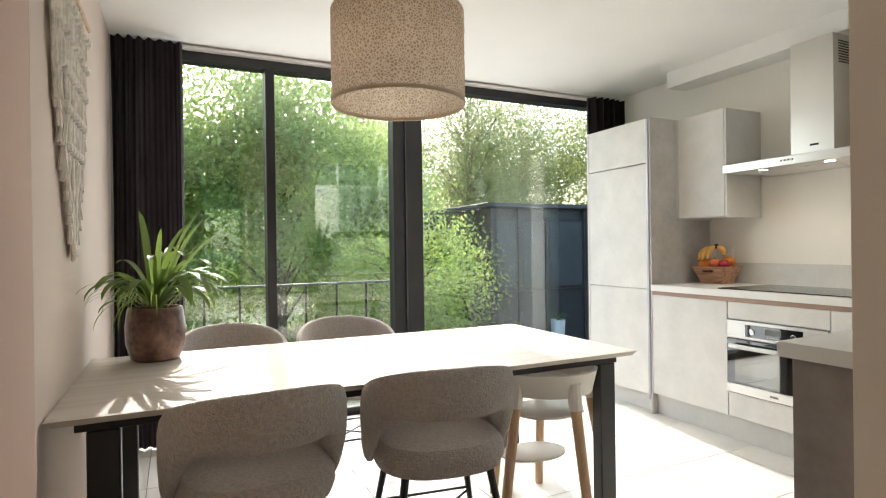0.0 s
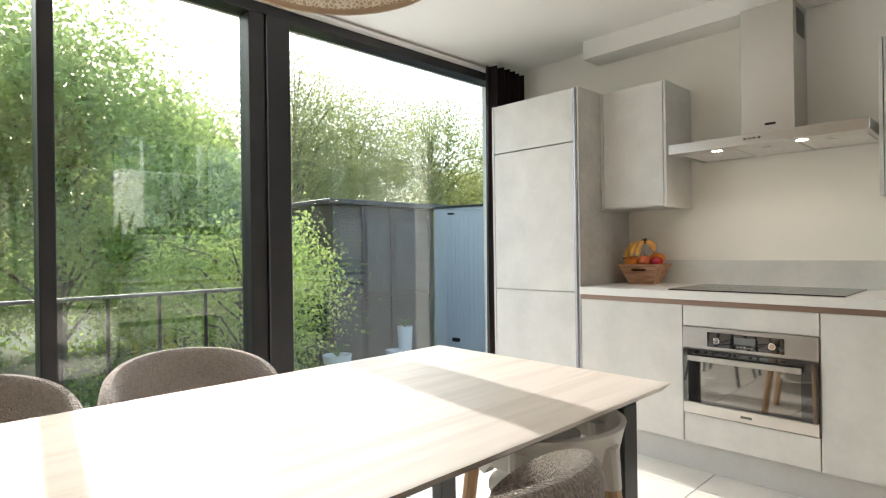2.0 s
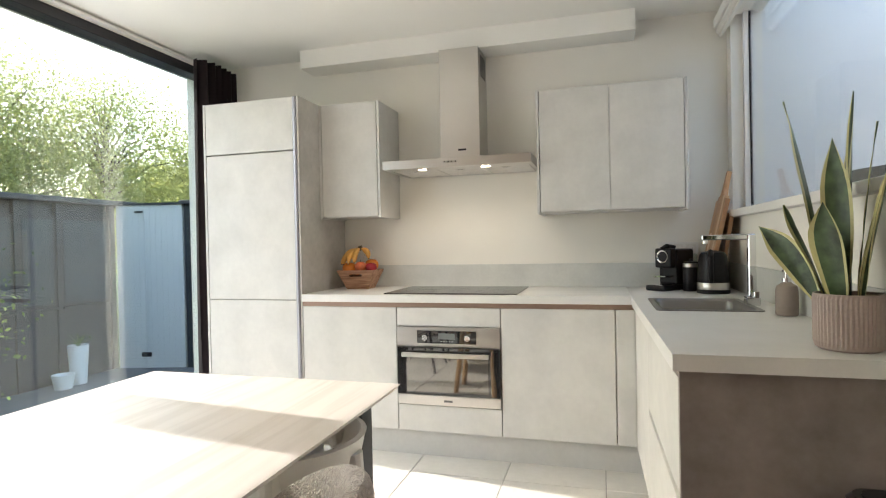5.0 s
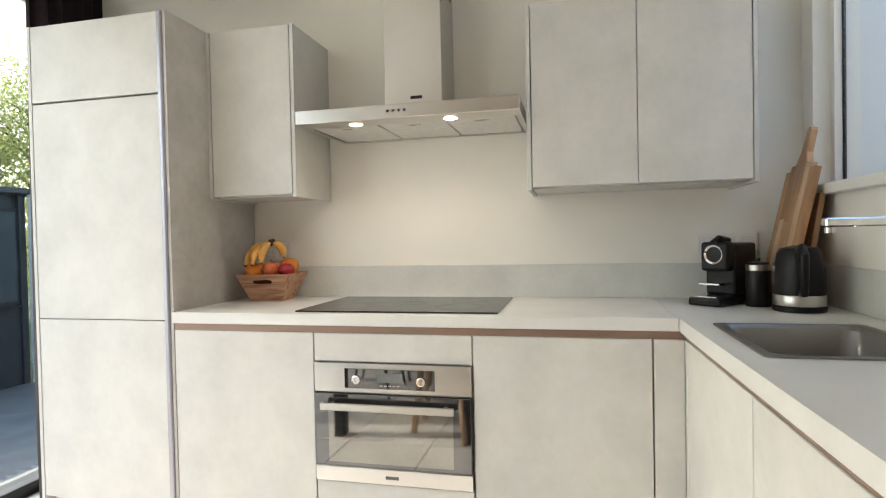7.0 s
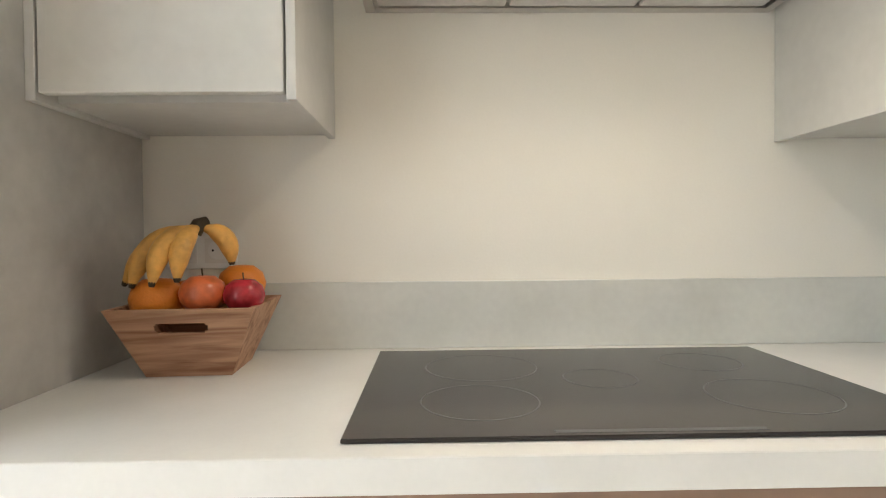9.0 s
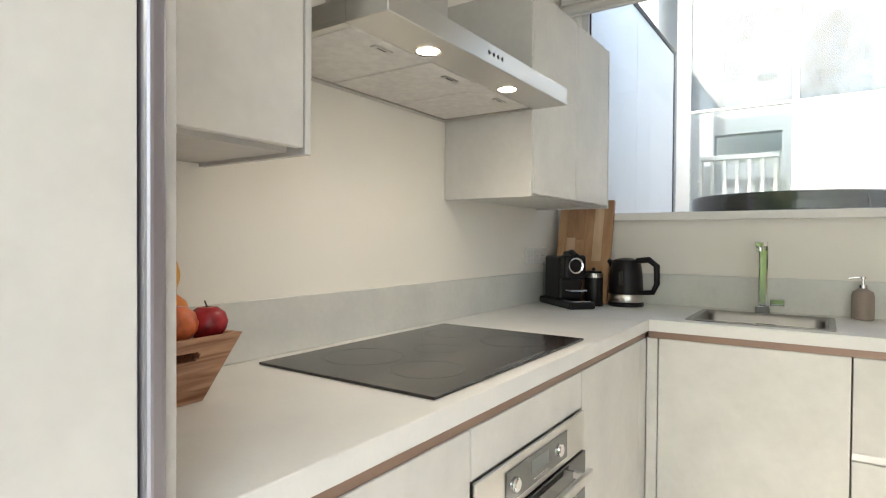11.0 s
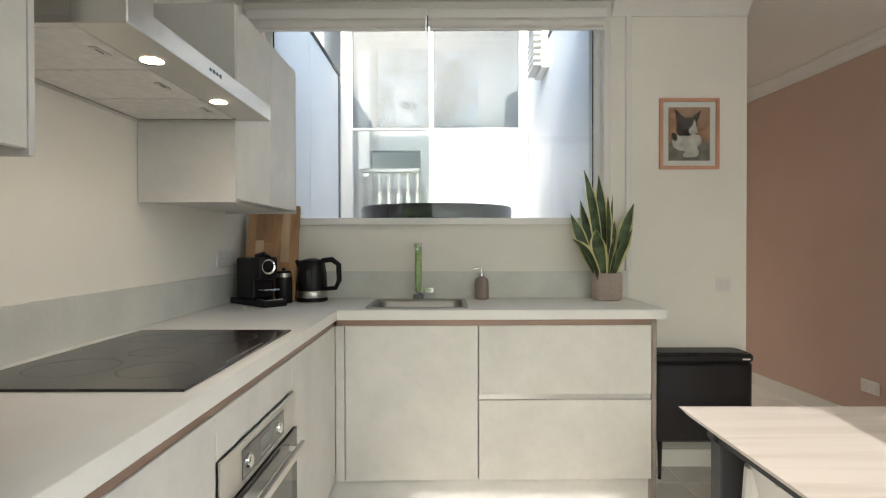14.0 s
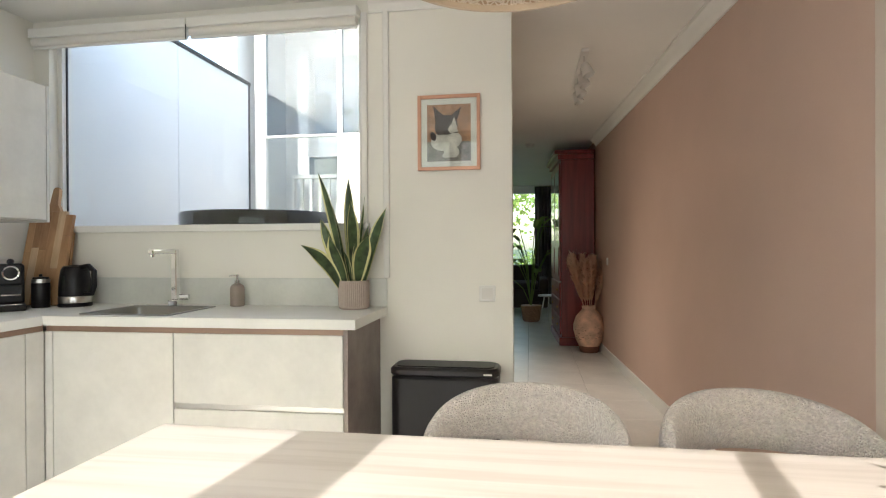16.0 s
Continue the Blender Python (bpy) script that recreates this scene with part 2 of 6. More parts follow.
BOARD_B = wood("oak_stave", (0.50, 0.29, 0.145), (0.36, 0.19, 0.09), 0.5, "Z", 1.0)
BOARD_C = wood("pale_oak_stave", (0.66, 0.47, 0.30), (0.54, 0.36, 0.21), 0.5, "Z", 1.0)
SOAP = mat("soap_stoneware", (0.30, 0.24, 0.205), 0.6, vary=0.05, bump=0.02)
COPPER = mat("copper_frame", (0.62, 0.33, 0.22), 0.4, 0.3, vary=0.06, bump=0.02)
PAPER = mat("paper_mount", (0.78, 0.76, 0.72), 0.8, vary=0.01, bump=0)
PAINT_OCHRE = mat("painted_ochre", (0.42, 0.22, 0.13), 0.7, vary=0.2, scale=25, bump=0.1)
PAINT_DARK = mat("painted_dark", (0.05, 0.032, 0.03), 0.7, vary=0.25, scale=25, bump=0.1)
PAINT_PALE = mat("painted_pale", (0.60, 0.55, 0.50), 0.7, vary=0.15, scale=25, bump=0.1)
PAINT_GREY = mat("painted_grey", (0.22, 0.19, 0.17), 0.7, vary=0.2, scale=25, bump=0.1)
BIN = mat("bin_lacquer", (0.016, 0.013, 0.014), 0.33, vary=0.08, bump=0.01)
MAHOGANY = wood("mahogany", (0.27, 0.030, 0.026), (0.16, 0.015, 0.013), 0.3, "Z", 0.8, 0.05)
PAMPAS = leafy("pampas_plume", (0.92, 0.70, 0.55), (0.88, 0.64, 0.48), 0.5, 0.2)
CLAY = mat("clay_vase", (0.70, 0.46, 0.33), 0.75, vary=0.18, scale=10, fine=90, bump=0.3)
CLAY_DARK = mat("clay_vase_foot", (0.20, 0.08, 0.05), 0.7, vary=0.2, bump=0.2)
SOFA = mat("dark_sofa_fabric", (0.07, 0.05, 0.04), 0.9, vary=0.12, fine=200, bump=0.3)
GREY_CURTAIN = mat("grey_curtain", (0.20, 0.17, 0.15), 0.95, vary=0.08, fine=220, bump=0.2)
PATIO_WALL = mat("pale_blue_panel", (0.76, 0.765, 0.77), 0.5, vary=0.02, scale=2, fine=80, bump=0.02)
PATIO_WHITE = mat("white_render", (0.66, 0.66, 0.66), 0.8, vary=0.02, fine=150, bump=0.1)
DECK = mat("grey_paving", (0.16, 0.155, 0.15), 0.8, vary=0.12, scale=3, fine=70, bump=0.2)
CLADDING = mat("black_cladding", (0.030, 0.032, 0.036), 0.5, vary=0.12, fine=90, bump=0.05)
WHITE_BRICK = mat("white_painted_brick", (0.60, 0.585, 0.57), 0.8, vary=0.04, fine=90, bump=0.25, random_vary=0.1)
EXT_GLASS = mat("dark_pane", (0.05, 0.06, 0.066), 0.34, vary=0.1, bump=0)
BARK = mat("bark", (0.12, 0.09, 0.065), 0.9, vary=0.3, scale=14, fine=70, bump=0.6)
LEAF_NEAR = leafy("birch_leaf", (0.16, 0.23, 0.07), (0.56, 0.68, 0.19), 0.6, 0.6)
LEAF_MID = leafy("green_leaf", (0.14, 0.21, 0.075), (0.50, 0.62, 0.21), 0.6, 0.65)
LEAF_FAR = leafy("spring_leaf", (0.18, 0.20, 0.085), (0.48, 0.51, 0.20), 0.55, 0.55)
HEDGE = leafy("hedge_leaf", (0.12, 0.18, 0.055), (0.38, 0.50, 0.13), 0.5, 0.5)
GRASS = mat("lawn", (0.06, 0.09, 0.03), 0.9, vary=0.3, scale=1.5, fine=60, bump=0.5)
LAMP_GLOW = glow("hood_lamp_glow", (1.0, 0.80, 0.55), 9.0)
BULB_GLOW = glow("pendant_bulb_glow", (1.0, 0.76, 0.50), 1.8)
CANVAS = mat("grey_blue_canvas", (0.40, 0.44, 0.50), 0.8, vary=0.3, scale=5, fine=40, bump=0.1)


# ---- builders ----
def thing(name, at, label, category, group="", kind=""):
    ob = new(name)
    ob.location = at
    ob.empty_display_size = 0.1
    return tagged(ob, label, category, group, kind)


def finish(name, bm, material, smooth=False):
    me = bpy.data.meshes.new(name)
    bmesh.ops.recalc_face_normals(bm, faces=bm.faces)
    bm.to_mesh(me)
    bm.free()
    me.materials.append(material)
    if smooth:
        me.shade_smooth()
        me.set_sharp_from_angle(angle=radians(40))
    return me


def part(name, bm, material, parent, label="", smooth=False):
    """One mesh, given in the world's coordinates, as a part under its thing (or under a part)."""
    root = parent.parent or parent
    bmesh.ops.translate(bm, verts=bm.verts, vec=-root.location)
    ob = new(name, finish(name, bm, material, smooth))
    ob.parent = parent
    return tagged(ob, label)


def solid(name, bm, material, label="", category="", kind="", smooth=False, group=""):
    """A thing or a piece of the setting that is one mesh."""
    return tagged(new(name, finish(name, bm, material, smooth)), label, category, group, kind)


def box(x0, x1, y0, y1, z0, z1, bevel=0.0, bm=None, seg=1):
    b = bmesh.new()
    r = bmesh.ops.create_cube(b, size=1)
    for v in r["verts"]:
        v.co = Vector(((x0 + x1) / 2 + v.co.x * (x1 - x0), (y0 + y1) / 2 + v.co.y * (y1 - y0), (z0 + z1) / 2 + v.co.z * (z1 - z0)))
    if bevel:
        bmesh.ops.bevel(b, geom=b.edges[:], offset=bevel, segments=seg, affect="EDGES", profile=0.5)
    return merge(bm, b)


def merge(bm, b):
    if bm is None:
        return b
    me = bpy.data.meshes.new("tmp")
    b.to_mesh(me)
    b.free()
    bm.from_mesh(me)
    bpy.data.meshes.remove(me)
    return bm


def lathe(profile, centre=(0, 0, 0), n=24, bm=None, axis="Z", loop=False):
    """Turned shape from (radius, height) pairs."""
    b = bmesh.new()
    rings = []
    for r, z in profile:
        ring = []
        for i in range(n):
            a = 2 * math.pi * i / n
            ring.append(b.verts.new((r * math.cos(a), r * math.sin(a), z)))
        rings.append(ring)
    for p, q in zip(rings, rings[1:] + (rings[:1] if loop else [])):
        for i in range(n):
            b.faces.new((p[i], p[(i + 1) % n], q[(i + 1) % n], q[i]))
    if profile[0][0] > 1e-6 and not loop:
        b.faces.new(rings[0][::-1])
    if profile[-1][0] > 1e-6 and not loop:
        b.faces.new(rings[-1])
    bmesh.ops.remove_doubles(b, verts=b.verts, dist=1e-6)
    turn = {"Z": Matrix(), "X": Matrix.Rotation(radians(90), 4, "Y"), "Y": Matrix.Rotation(radians(-90), 4, "X")}[axis]
    bmesh.ops.transform(b, matrix=Matrix.Translation(centre) @ turn, verts=b.verts)
    return merge(bm, b)


def tube(points, radius, n=8, bm=None, square=False):
    """A bar along a line of points; radius may be one number or one a point."""
    b = bmesh.new()
    pts = [Vector(p) for p in points]
    rad = radius if isinstance(radius, (list, tuple)) else [radius] * len(pts)
    rings, side = [], None
    for i, p in enumerate(pts):
        d = (pts[min(i + 1, len(pts) - 1)] - pts[max(i - 1, 0)]).normalized()
        if side is None:
            side = d.orthogonal().normalized() if abs(d.z) < 0.99 else Vector((1, 0, 0))
        side = (side - d * side.dot(d)).normalized()
        up = d.cross(side)
        m = 4 if square else n
        rings.append([b.verts.new(p + (side * math.cos(2 * math.pi * (k + 0.5) / m) + up * math.sin(2 * math.pi * (k + 0.5) / m)) * rad[i]) for k in range(m)])
    for p, q in zip(rings, rings[1:]):
        for k in range(len(p)):
            b.faces.new((p[k], p[(k + 1) % len(p)], q[(k + 1) % len(p)], q[k]))
    b.faces.new(rings[0][::-1])
    b.faces.new(rings[-1])
    return merge(bm, b)


def prism(poly, z0, z1, bm=None):
    """An upright prism over a plan polygon."""
    b = bmesh.new()
    lo = [b.verts.new((x, y, z0)) for x, y in poly]
    hi = [b.verts.new((x, y, z1)) for x, y in poly]
    b.faces.new(lo[::-1])
    b.faces.new(hi)
    for i in range(len(poly)):
        j = (i + 1) % len(poly)
        b.faces.new((lo[i], lo[j], hi[j], hi[i]))
    return merge(bm, b)


# ---- plan (metres) ----
CZ = 2.53          # ceiling
GY = 3.45          # inner face of the glass front
HALL = -0.055      # the hall runs aslant: dx per dy


def rose_x(y):
    return -3.86 + HALL * y


def hall_x(y):
    return -2.735 + HALL * y


# walls
b = box(0, 0.2, 0.0, 3.75, -0.2, 2.75)
solid("wall_east", b, WHITE_WALL, "off-white plastered kitchen wall behind the hood", "wall", "structure")
b = bmesh.new()
for x0, x1, z0, z1 in ((-0.10, 0.2, -0.2, 2.75), (-1.955, -0.10, -0.2, 1.335), (-1.955, -0.10, 2.46, 2.75), (-2.735, -1.955, -0.2, 2.75)):
    box(x0, x1, -0.16, 0.0, z0, z1, bm=b)
solid("wall_south", b, WHITE_WALL, "off-white kitchen wall with the patio window", "wall", "structure")
b = prism([(-2.735, 0.0 - 0.16), (-2.60, -0.16), (-2.60 + HALL * -4.2, -4.2), (hall_x(-4.2), -4.2)], -0.2, 2.75)
solid("wall_hall", b, WHITE_WALL, "off-white hall wall beside the patio", "wall", "structure")
b = prism([(rose_x(0.86), 0.86), (rose_x(-9.3), -9.3), (rose_x(-9.3) - 0.15, -9.3), (rose_x(0.86) - 0.3, 0.86)], -0.2, 2.75)
solid("wall_rose", b, ROSE, "matt rose-brown painted hall wall", "wall", "structure")
b = prism([(-4.25, 0.861), (rose_x(0.86), 0.861), (-4.0, 1.36), (-4.0, 3.75), (-4.25, 3.75)], -0.2, 2.75)
solid("wall_west", b, CREAM, "rose wall beside the dining table, coloured paler for window light", "wall", "structure")
b = box(-3.999, -3.9, GY + 0.0, 3.75, -0.2, 2.75)
box(-3.9, 0.0, GY + 0.0, 3.75, 2.50, 2.75, bm=b)
solid("wall_north", b, WHITE_WALL, "narrow white wall strips around the glass front", "wall", "structure")
b = prism([(-4.1, 3.75), (-4.1, 0.95), (rose_x(0.95) - 0.1, 0.95), (rose_x(-9.3), -9.3), (1.2, -9.3), (1.2, -4.2), (hall_x(-4.2), -4.2), (-2.735, -0.16), (0.2, -0.16), (0.2, 3.75)], CZ, CZ + 0.15)
solid("ceiling", b, CEIL, "smooth off-white ceiling", "ceiling", "structure")
b = prism([(-4.1, 3.75), (-4.1, 0.95), (rose_x(0.95) - 0.1, 0.95), (rose_x(-9.3), -9.3), (1.2, -9.3), (1.2, -4.2), (hall_x(-4.2), -4.2), (-2.735, -0.16), (0.2, -0.16), (0.2, 3.75)], -0.2, -0.008)
floor = solid("floor", b, GROUT, "large light beige ceramic floor tiles with narrow joints", "floor", "structure")
b = box(-0.2, 0.0, 0.51, 2.66, 2.41, CZ)
solid("ceiling_boxing", b, CEIL, "plastered pipe boxing under the ceiling", "boxing", "structure")
# far room
b = box(0.9, 1.2, -9.3, -4.2, -0.2, 2.75)
solid("wall_living_side", b, WHITE_WALL, "white living room side wall", "wall", "structure")
b = prism([(hall_x(-4.2), -4.2), (1.2, -4.2), (1.2, -4.05), (hall_x(-4.05) + 0.13, -4.05)], -0.2, 2.75)
solid("wall_living_inner", b, WHITE_WALL, "white living room wall towards the patio", "wall", "structure")
b = bmesh.new()
for x0, x1, z0, z1 in ((-3.4, -3.0, -0.2, 2.75), (-3.0, 0.6, 2.42, 2.75), (-3.0, 0.6, -0.2, 0.1), (0.6, 1.2, -0.2, 2.75)):
    box(x0, x1, -9.45, -9.3, z0, z1, bm=b)
solid("wall_living_end", b, WHITE_WALL, "white living room end wall around a wide window", "wall", "structure")

# ---- glass front ----
win = thing("window_1", (-2.0, GY, 0), "dark anthracite framed sliding glass front to the garden", "window", kind="structure")
FY0, FY1 = GY + 0.02, GY + 0.14
part("top_rail", box(-3.9, -0.001, FY0, FY1, 2.44, 2.50, 0.004), FRAME, win)
part("bottom_rail", box(-3.9, -0.001, FY0, FY1, -0.02, 0.05, 0.004), FRAME, win)
part("side_jamb", box(-3.9, -3.85, FY0, FY1, 0.05, 2.44, 0.003), FRAME, win)
part("side_jamb", box(-0.051, -0.001, FY0, FY1, 0.05, 2.44, 0.003), FRAME, win)
part("mullion", box(-3.085, -3.025, FY0 - 0.01, FY1, 0.05, 2.44, 0.004), FRAME, win)
part("post", box(-2.16, -2.07, FY0, FY1, 0.05, 2.44, 0.004), FRAME, win)
part("post", box(-2.066, -1.93, FY0 - 0.02, FY1, 0.05, 2.44, 0.004), FRAME, win)
for x0, x1 in ((-3.85, -3.085), (-3.025, -2.16), (-1.93, -0.051)):
    p = part("pane", box(x0, x1, GY + 0.075, GY + 0.083, 0.05, 2.44), DOUBLE_GLASS, win)
    p.visible_shadow = False
b = box(-3.9, -0.01, GY - 0.03, GY, 2.50, 2.515)
solid("curtain_track", b, TRIM, "thin white curtain track under the ceiling", "track", "structure")

# ---- kitchen: hood run ----
FX = -0.602


def base_unit(y0, y1, label):
    u = thing("base_cabinet", (-0.3, (y0 + y1) / 2, 0.0), label, "kitchen cabinet", "base cabinets")
    part("body", box(FX + 0.05, -0.02, y0 + 0.002, y1 - 0.002, 0.15, 0.85), CARCASS, u)
    return u


u = base_unit(1.8505, 2.4495, "pale grey concrete-look base cabinet beside the tall unit")
part("door", box(FX, FX + 0.019, 1.8525, 2.4475, 0.15, 0.848, 0.0015), FRONT, u)
u = base_unit(1.2505, 1.8495, "pale grey oven cabinet with a slim drawer above the oven")
part("drawer_front", box(FX, FX + 0.019, 1.2525, 1.8475, 0.744, 0.848, 0.0015), FRONT, u)
part("lower_panel", box(FX, FX + 0.019, 1.2525, 1.8475, 0.15, 0.297, 0.0015), FRONT, u)
u = base_unit(0.6555, 1.2495, "pale grey concrete-look base cabinet near the corner")
part("door", box(FX, FX + 0.019, 0.6575, 1.2475, 0.15, 0.848, 0.0015), FRONT, u)
part("filler", box(FX, FX + 0.019, 0.5585, 0.6525, 0.15, 0.848, 0.0015), FRONT, u)

# sink run
SY = 0.558


def slant(bm):
    """The sink run's front turns slightly away from square, like the hall."""
    for v in bm.verts:
        if v.co.y > 0.40:
            v.co.y += 0.021 * min(0.0, v.co.x + 0.615)
    return bm



def sink_unit(x0, x1, label):
    u = thing("base_cabinet", ((x0 + x1) / 2, 0.28, 0.0), label, "kitchen cabinet", "base cabinets")
    return u


u = sink_unit(-1.2445, -0.6455, "pale grey sink cabinet with a plain door")
part("body", box(-1.2425, -0.58, 0.02, SY - 0.09, 0.15, 0.70), CARCASS, u)
part("door", slant(box(-1.2425, -0.6475, SY - 0.019, SY, 0.15, 0.848, 0.0015)), FRONT, u)
part("filler", slant(box(-0.6435, -0.604, SY - 0.019, SY, 0.15, 0.848, 0.0015)), FRONT, u)
u = sink_unit(-2.03, -1.2455, "pale grey cabinet with two wide drawers")
part("body", box(-2.029, -1.2475, 0.02, SY - 0.09, 0.15, 0.85), CARCASS, u)
part("drawer_front", slant(box(-2.028, -1.2475, SY - 0.019, SY, 0.537, 0.848, 0.0015)), FRONT, u)
part("drawer_front", slant(box(-2.028, -1.2475, SY - 0.019, SY, 0.15, 0.510, 0.0015)), FRONT, u)
part("grip_rail", slant(box(-2.028, -1.2475, SY - 0.0195, SY - 0.012, 0.511, 0.536)), STEEL, u, "brushed metal grip rail")
part("end_panel", slant(box(-2.051, -2.031, 0.003, SY, 0.0, 0.873, 0.001)), TAUPE, u, "taupe end panel")
b = box(-0.56, -0.545, 0.53, 2.45, 0.0, 0.148)
solid("plinth", b, CARCASS, "pale grey plinth under the hood run", "plinth", "structure")
b = slant(box(-2.03, -0.56, 0.500, 0.515, 0.0, 0.148))
solid("plinth", b, CARCASS, "pale grey plinth under the sink run", "plinth", "structure")
for nm, bb in (("grip_profile", box(FX + 0.004, FX + 0.02, 0.56, 2.45, 0.849, 0.8755)), ("grip_profile", slant(box(-2.03, -0.61, SY - 0.02, SY - 0.004, 0.849, 0.8755)))):
    solid(nm, bb, PROFILE, "bronze-grey recessed grip profile below the worktop", "profile", "structure")

# worktop with the sink's cut-out
SX0, SX1, SKY0, SKY1 = -1.19, -0.74, 0.125, 0.495
wt = thing("worktop", (-0.6, 0.6, 0.877), "off-white laminate L-shaped worktop with a sink cut-out", "worktop")
part("hob_panel", box(-0.615, -0.002, 0.5782, 2.449, 0.877, 0.92, 0.0015), TOP, wt)
b = bmesh.new()
for x0, x1, y0, y1 in ((SX1, -0.002, 0.002, 0.578), (SX0, SX1, 0.002, SKY0), (SX0, SX1, SKY1, 0.578), (-2.09, SX0, 0.002, 0.578)):
    box(x0, x1, y0, y1, 0.877, 0.92, bm=b)
bmesh.ops.remove_doubles(b, verts=b.verts, dist=0.0005)
part("sink_panel", slant(b), TOP, wt)
b = box(-0.014, -0.002, 0.014, 2.449, 0.9205, 1.066, 0.001)
solid("splashback", b, SPLASH, "low pale grey-green splashback behind the hob", "splashback")
b = box(-2.09, -0.0145, 0.002, 0.014, 0.9205, 1.066, 0.001)
solid("splashback", b, SPLASH, "low pale grey-green splashback behind the sink", "splashback")

# tall cabinet
u = thing("tall_cabinet", (-0.3, 2.8, 0.0), "tall pale grey concrete-look fridge cabinet with three fronts", "kitchen cabinet")
part("body", box(FX + 0.05, -0.01, 2.488, 3.108, 0.13, 2.108), CARCASS, u)
part("plinth_panel", box(FX + 0.05, FX + 0.065, 2.488, 3.108, 0.0, 0.128), CARCASS, u)
part("door", box(FX, FX + 0.019, 2.49, 3.106, 1.791, 2.108, 0.0015), FRONT, u)
part("door", box(FX, FX + 0.019, 2.49, 3.106, 0.887, 1.783, 0.0015), FRONT, u)
part("door", box(FX, FX + 0.019, 2.49, 3.106, 0.13, 0.883, 0.0015), FRONT, u)
part("grip_profile", box(FX - 0.010, FX + 0.03, 2.4635, 2.4875, 0.10, 2.11, 0.008, seg=4), mat("grey_aluminium", (0.40, 0.39, 0.43), 0.34, 0.85, vary=0.02, bump=0), u, "upright bronze-grey grip profile")
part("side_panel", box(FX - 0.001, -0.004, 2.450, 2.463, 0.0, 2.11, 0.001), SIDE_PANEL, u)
part("side_panel", box(FX - 0.001, -0.004, 3.109, 3.125, 0.0, 2.11, 0.001), CARCASS, u)


def wall_unit(y0, y1, doors, z0, z1, label):
    u = thing("wall_cabinet", (-0.17, (y0 + y1) / 2, z0), label, "kitchen cabinet", "wall cabinets")
    part("body", box(-0.30, -0.002, y0 + 0.016, y1 - 0.016, z0 + 0.02, z1 - 0.004), CARCASS, u)
    part("side_panel", box(-0.352, -0.002, y0, y0 + 0.0155, z0 - 0.012, z1, 0.001), CARCASS, u)
    part("side_panel", box(-0.352, -0.002, y1 - 0.0155, y1, z0 - 0.012, z1, 0.001), CARCASS, u)
    part("bottom_panel", box(-0.300, -0.002, y0 + 0.016, y1 - 0.016, z0 - 0.004, z0 + 0.0195), CARCASS, u)
    w = (y1 - y0 - 0.036) / doors
    for i in range(doors):
        part("door", box(-0.352, -0.332, y0 + 0.018 + i * w + 0.0015, y0 + 0.018 + (i + 1) * w - 0.0015, z0, z1 - 0.001, 0.0015), FRONT, u)
    return u


wall_unit(2.035, 2.4495, 1, 1.39, 2.105, "pale grey single-door wall cabinet beside the tall unit")
wall_unit(0.262, 1.068, 2, 1.378, 2.072, "pale grey two-door wall cabinet beside the window")

# ---- dining table ----
TZ = 0.730
TX0, TX1, TY0, TY1 = -3.992, -1.795, 1.385, 2.415
tb = thing("dining_table", (-2.9, 1.9, 0), "rectangular oak-veneer dining table on dark metal legs", "table")
b = box(TX0, TX1, TY0, TY1, TZ - 0.022, TZ)
for v in b.verts:
    if v.co.z < TZ - 0.01:
        v.co.x += 0.02 if v.co.x < -3 else -0.02
        v.co.y += 0.02 if v.co.y < 1.9 else -0.02
part("tabletop", b, TABLE_TOP, tb)

part("frame_bar", box(-3.93, -1.84, 1.47, 1.51, TZ - 0.062, TZ - 0.0225, 0.002), BLACK_METAL, tb)
part("frame_bar", box(-3.93, -1.84, 2.29, 2.33, TZ - 0.062, TZ - 0.0225, 0.002), BLACK_METAL, tb)
for x0, x1 in ((-3.90, -3.81), (-1.935, -1.85)):
    part("frame_bar", box(x0, x1, 1.511, 2.289, TZ - 0.062, TZ - 0.0225, 0.002), BLACK_METAL, tb)
    for y0 in (1.47, 2.27):
        part("leg", box(x0, x1, y0, y0 + 0.06, 0.0, TZ - 0.0625, 0.004), BLACK_METAL, tb, "flat black steel leg")


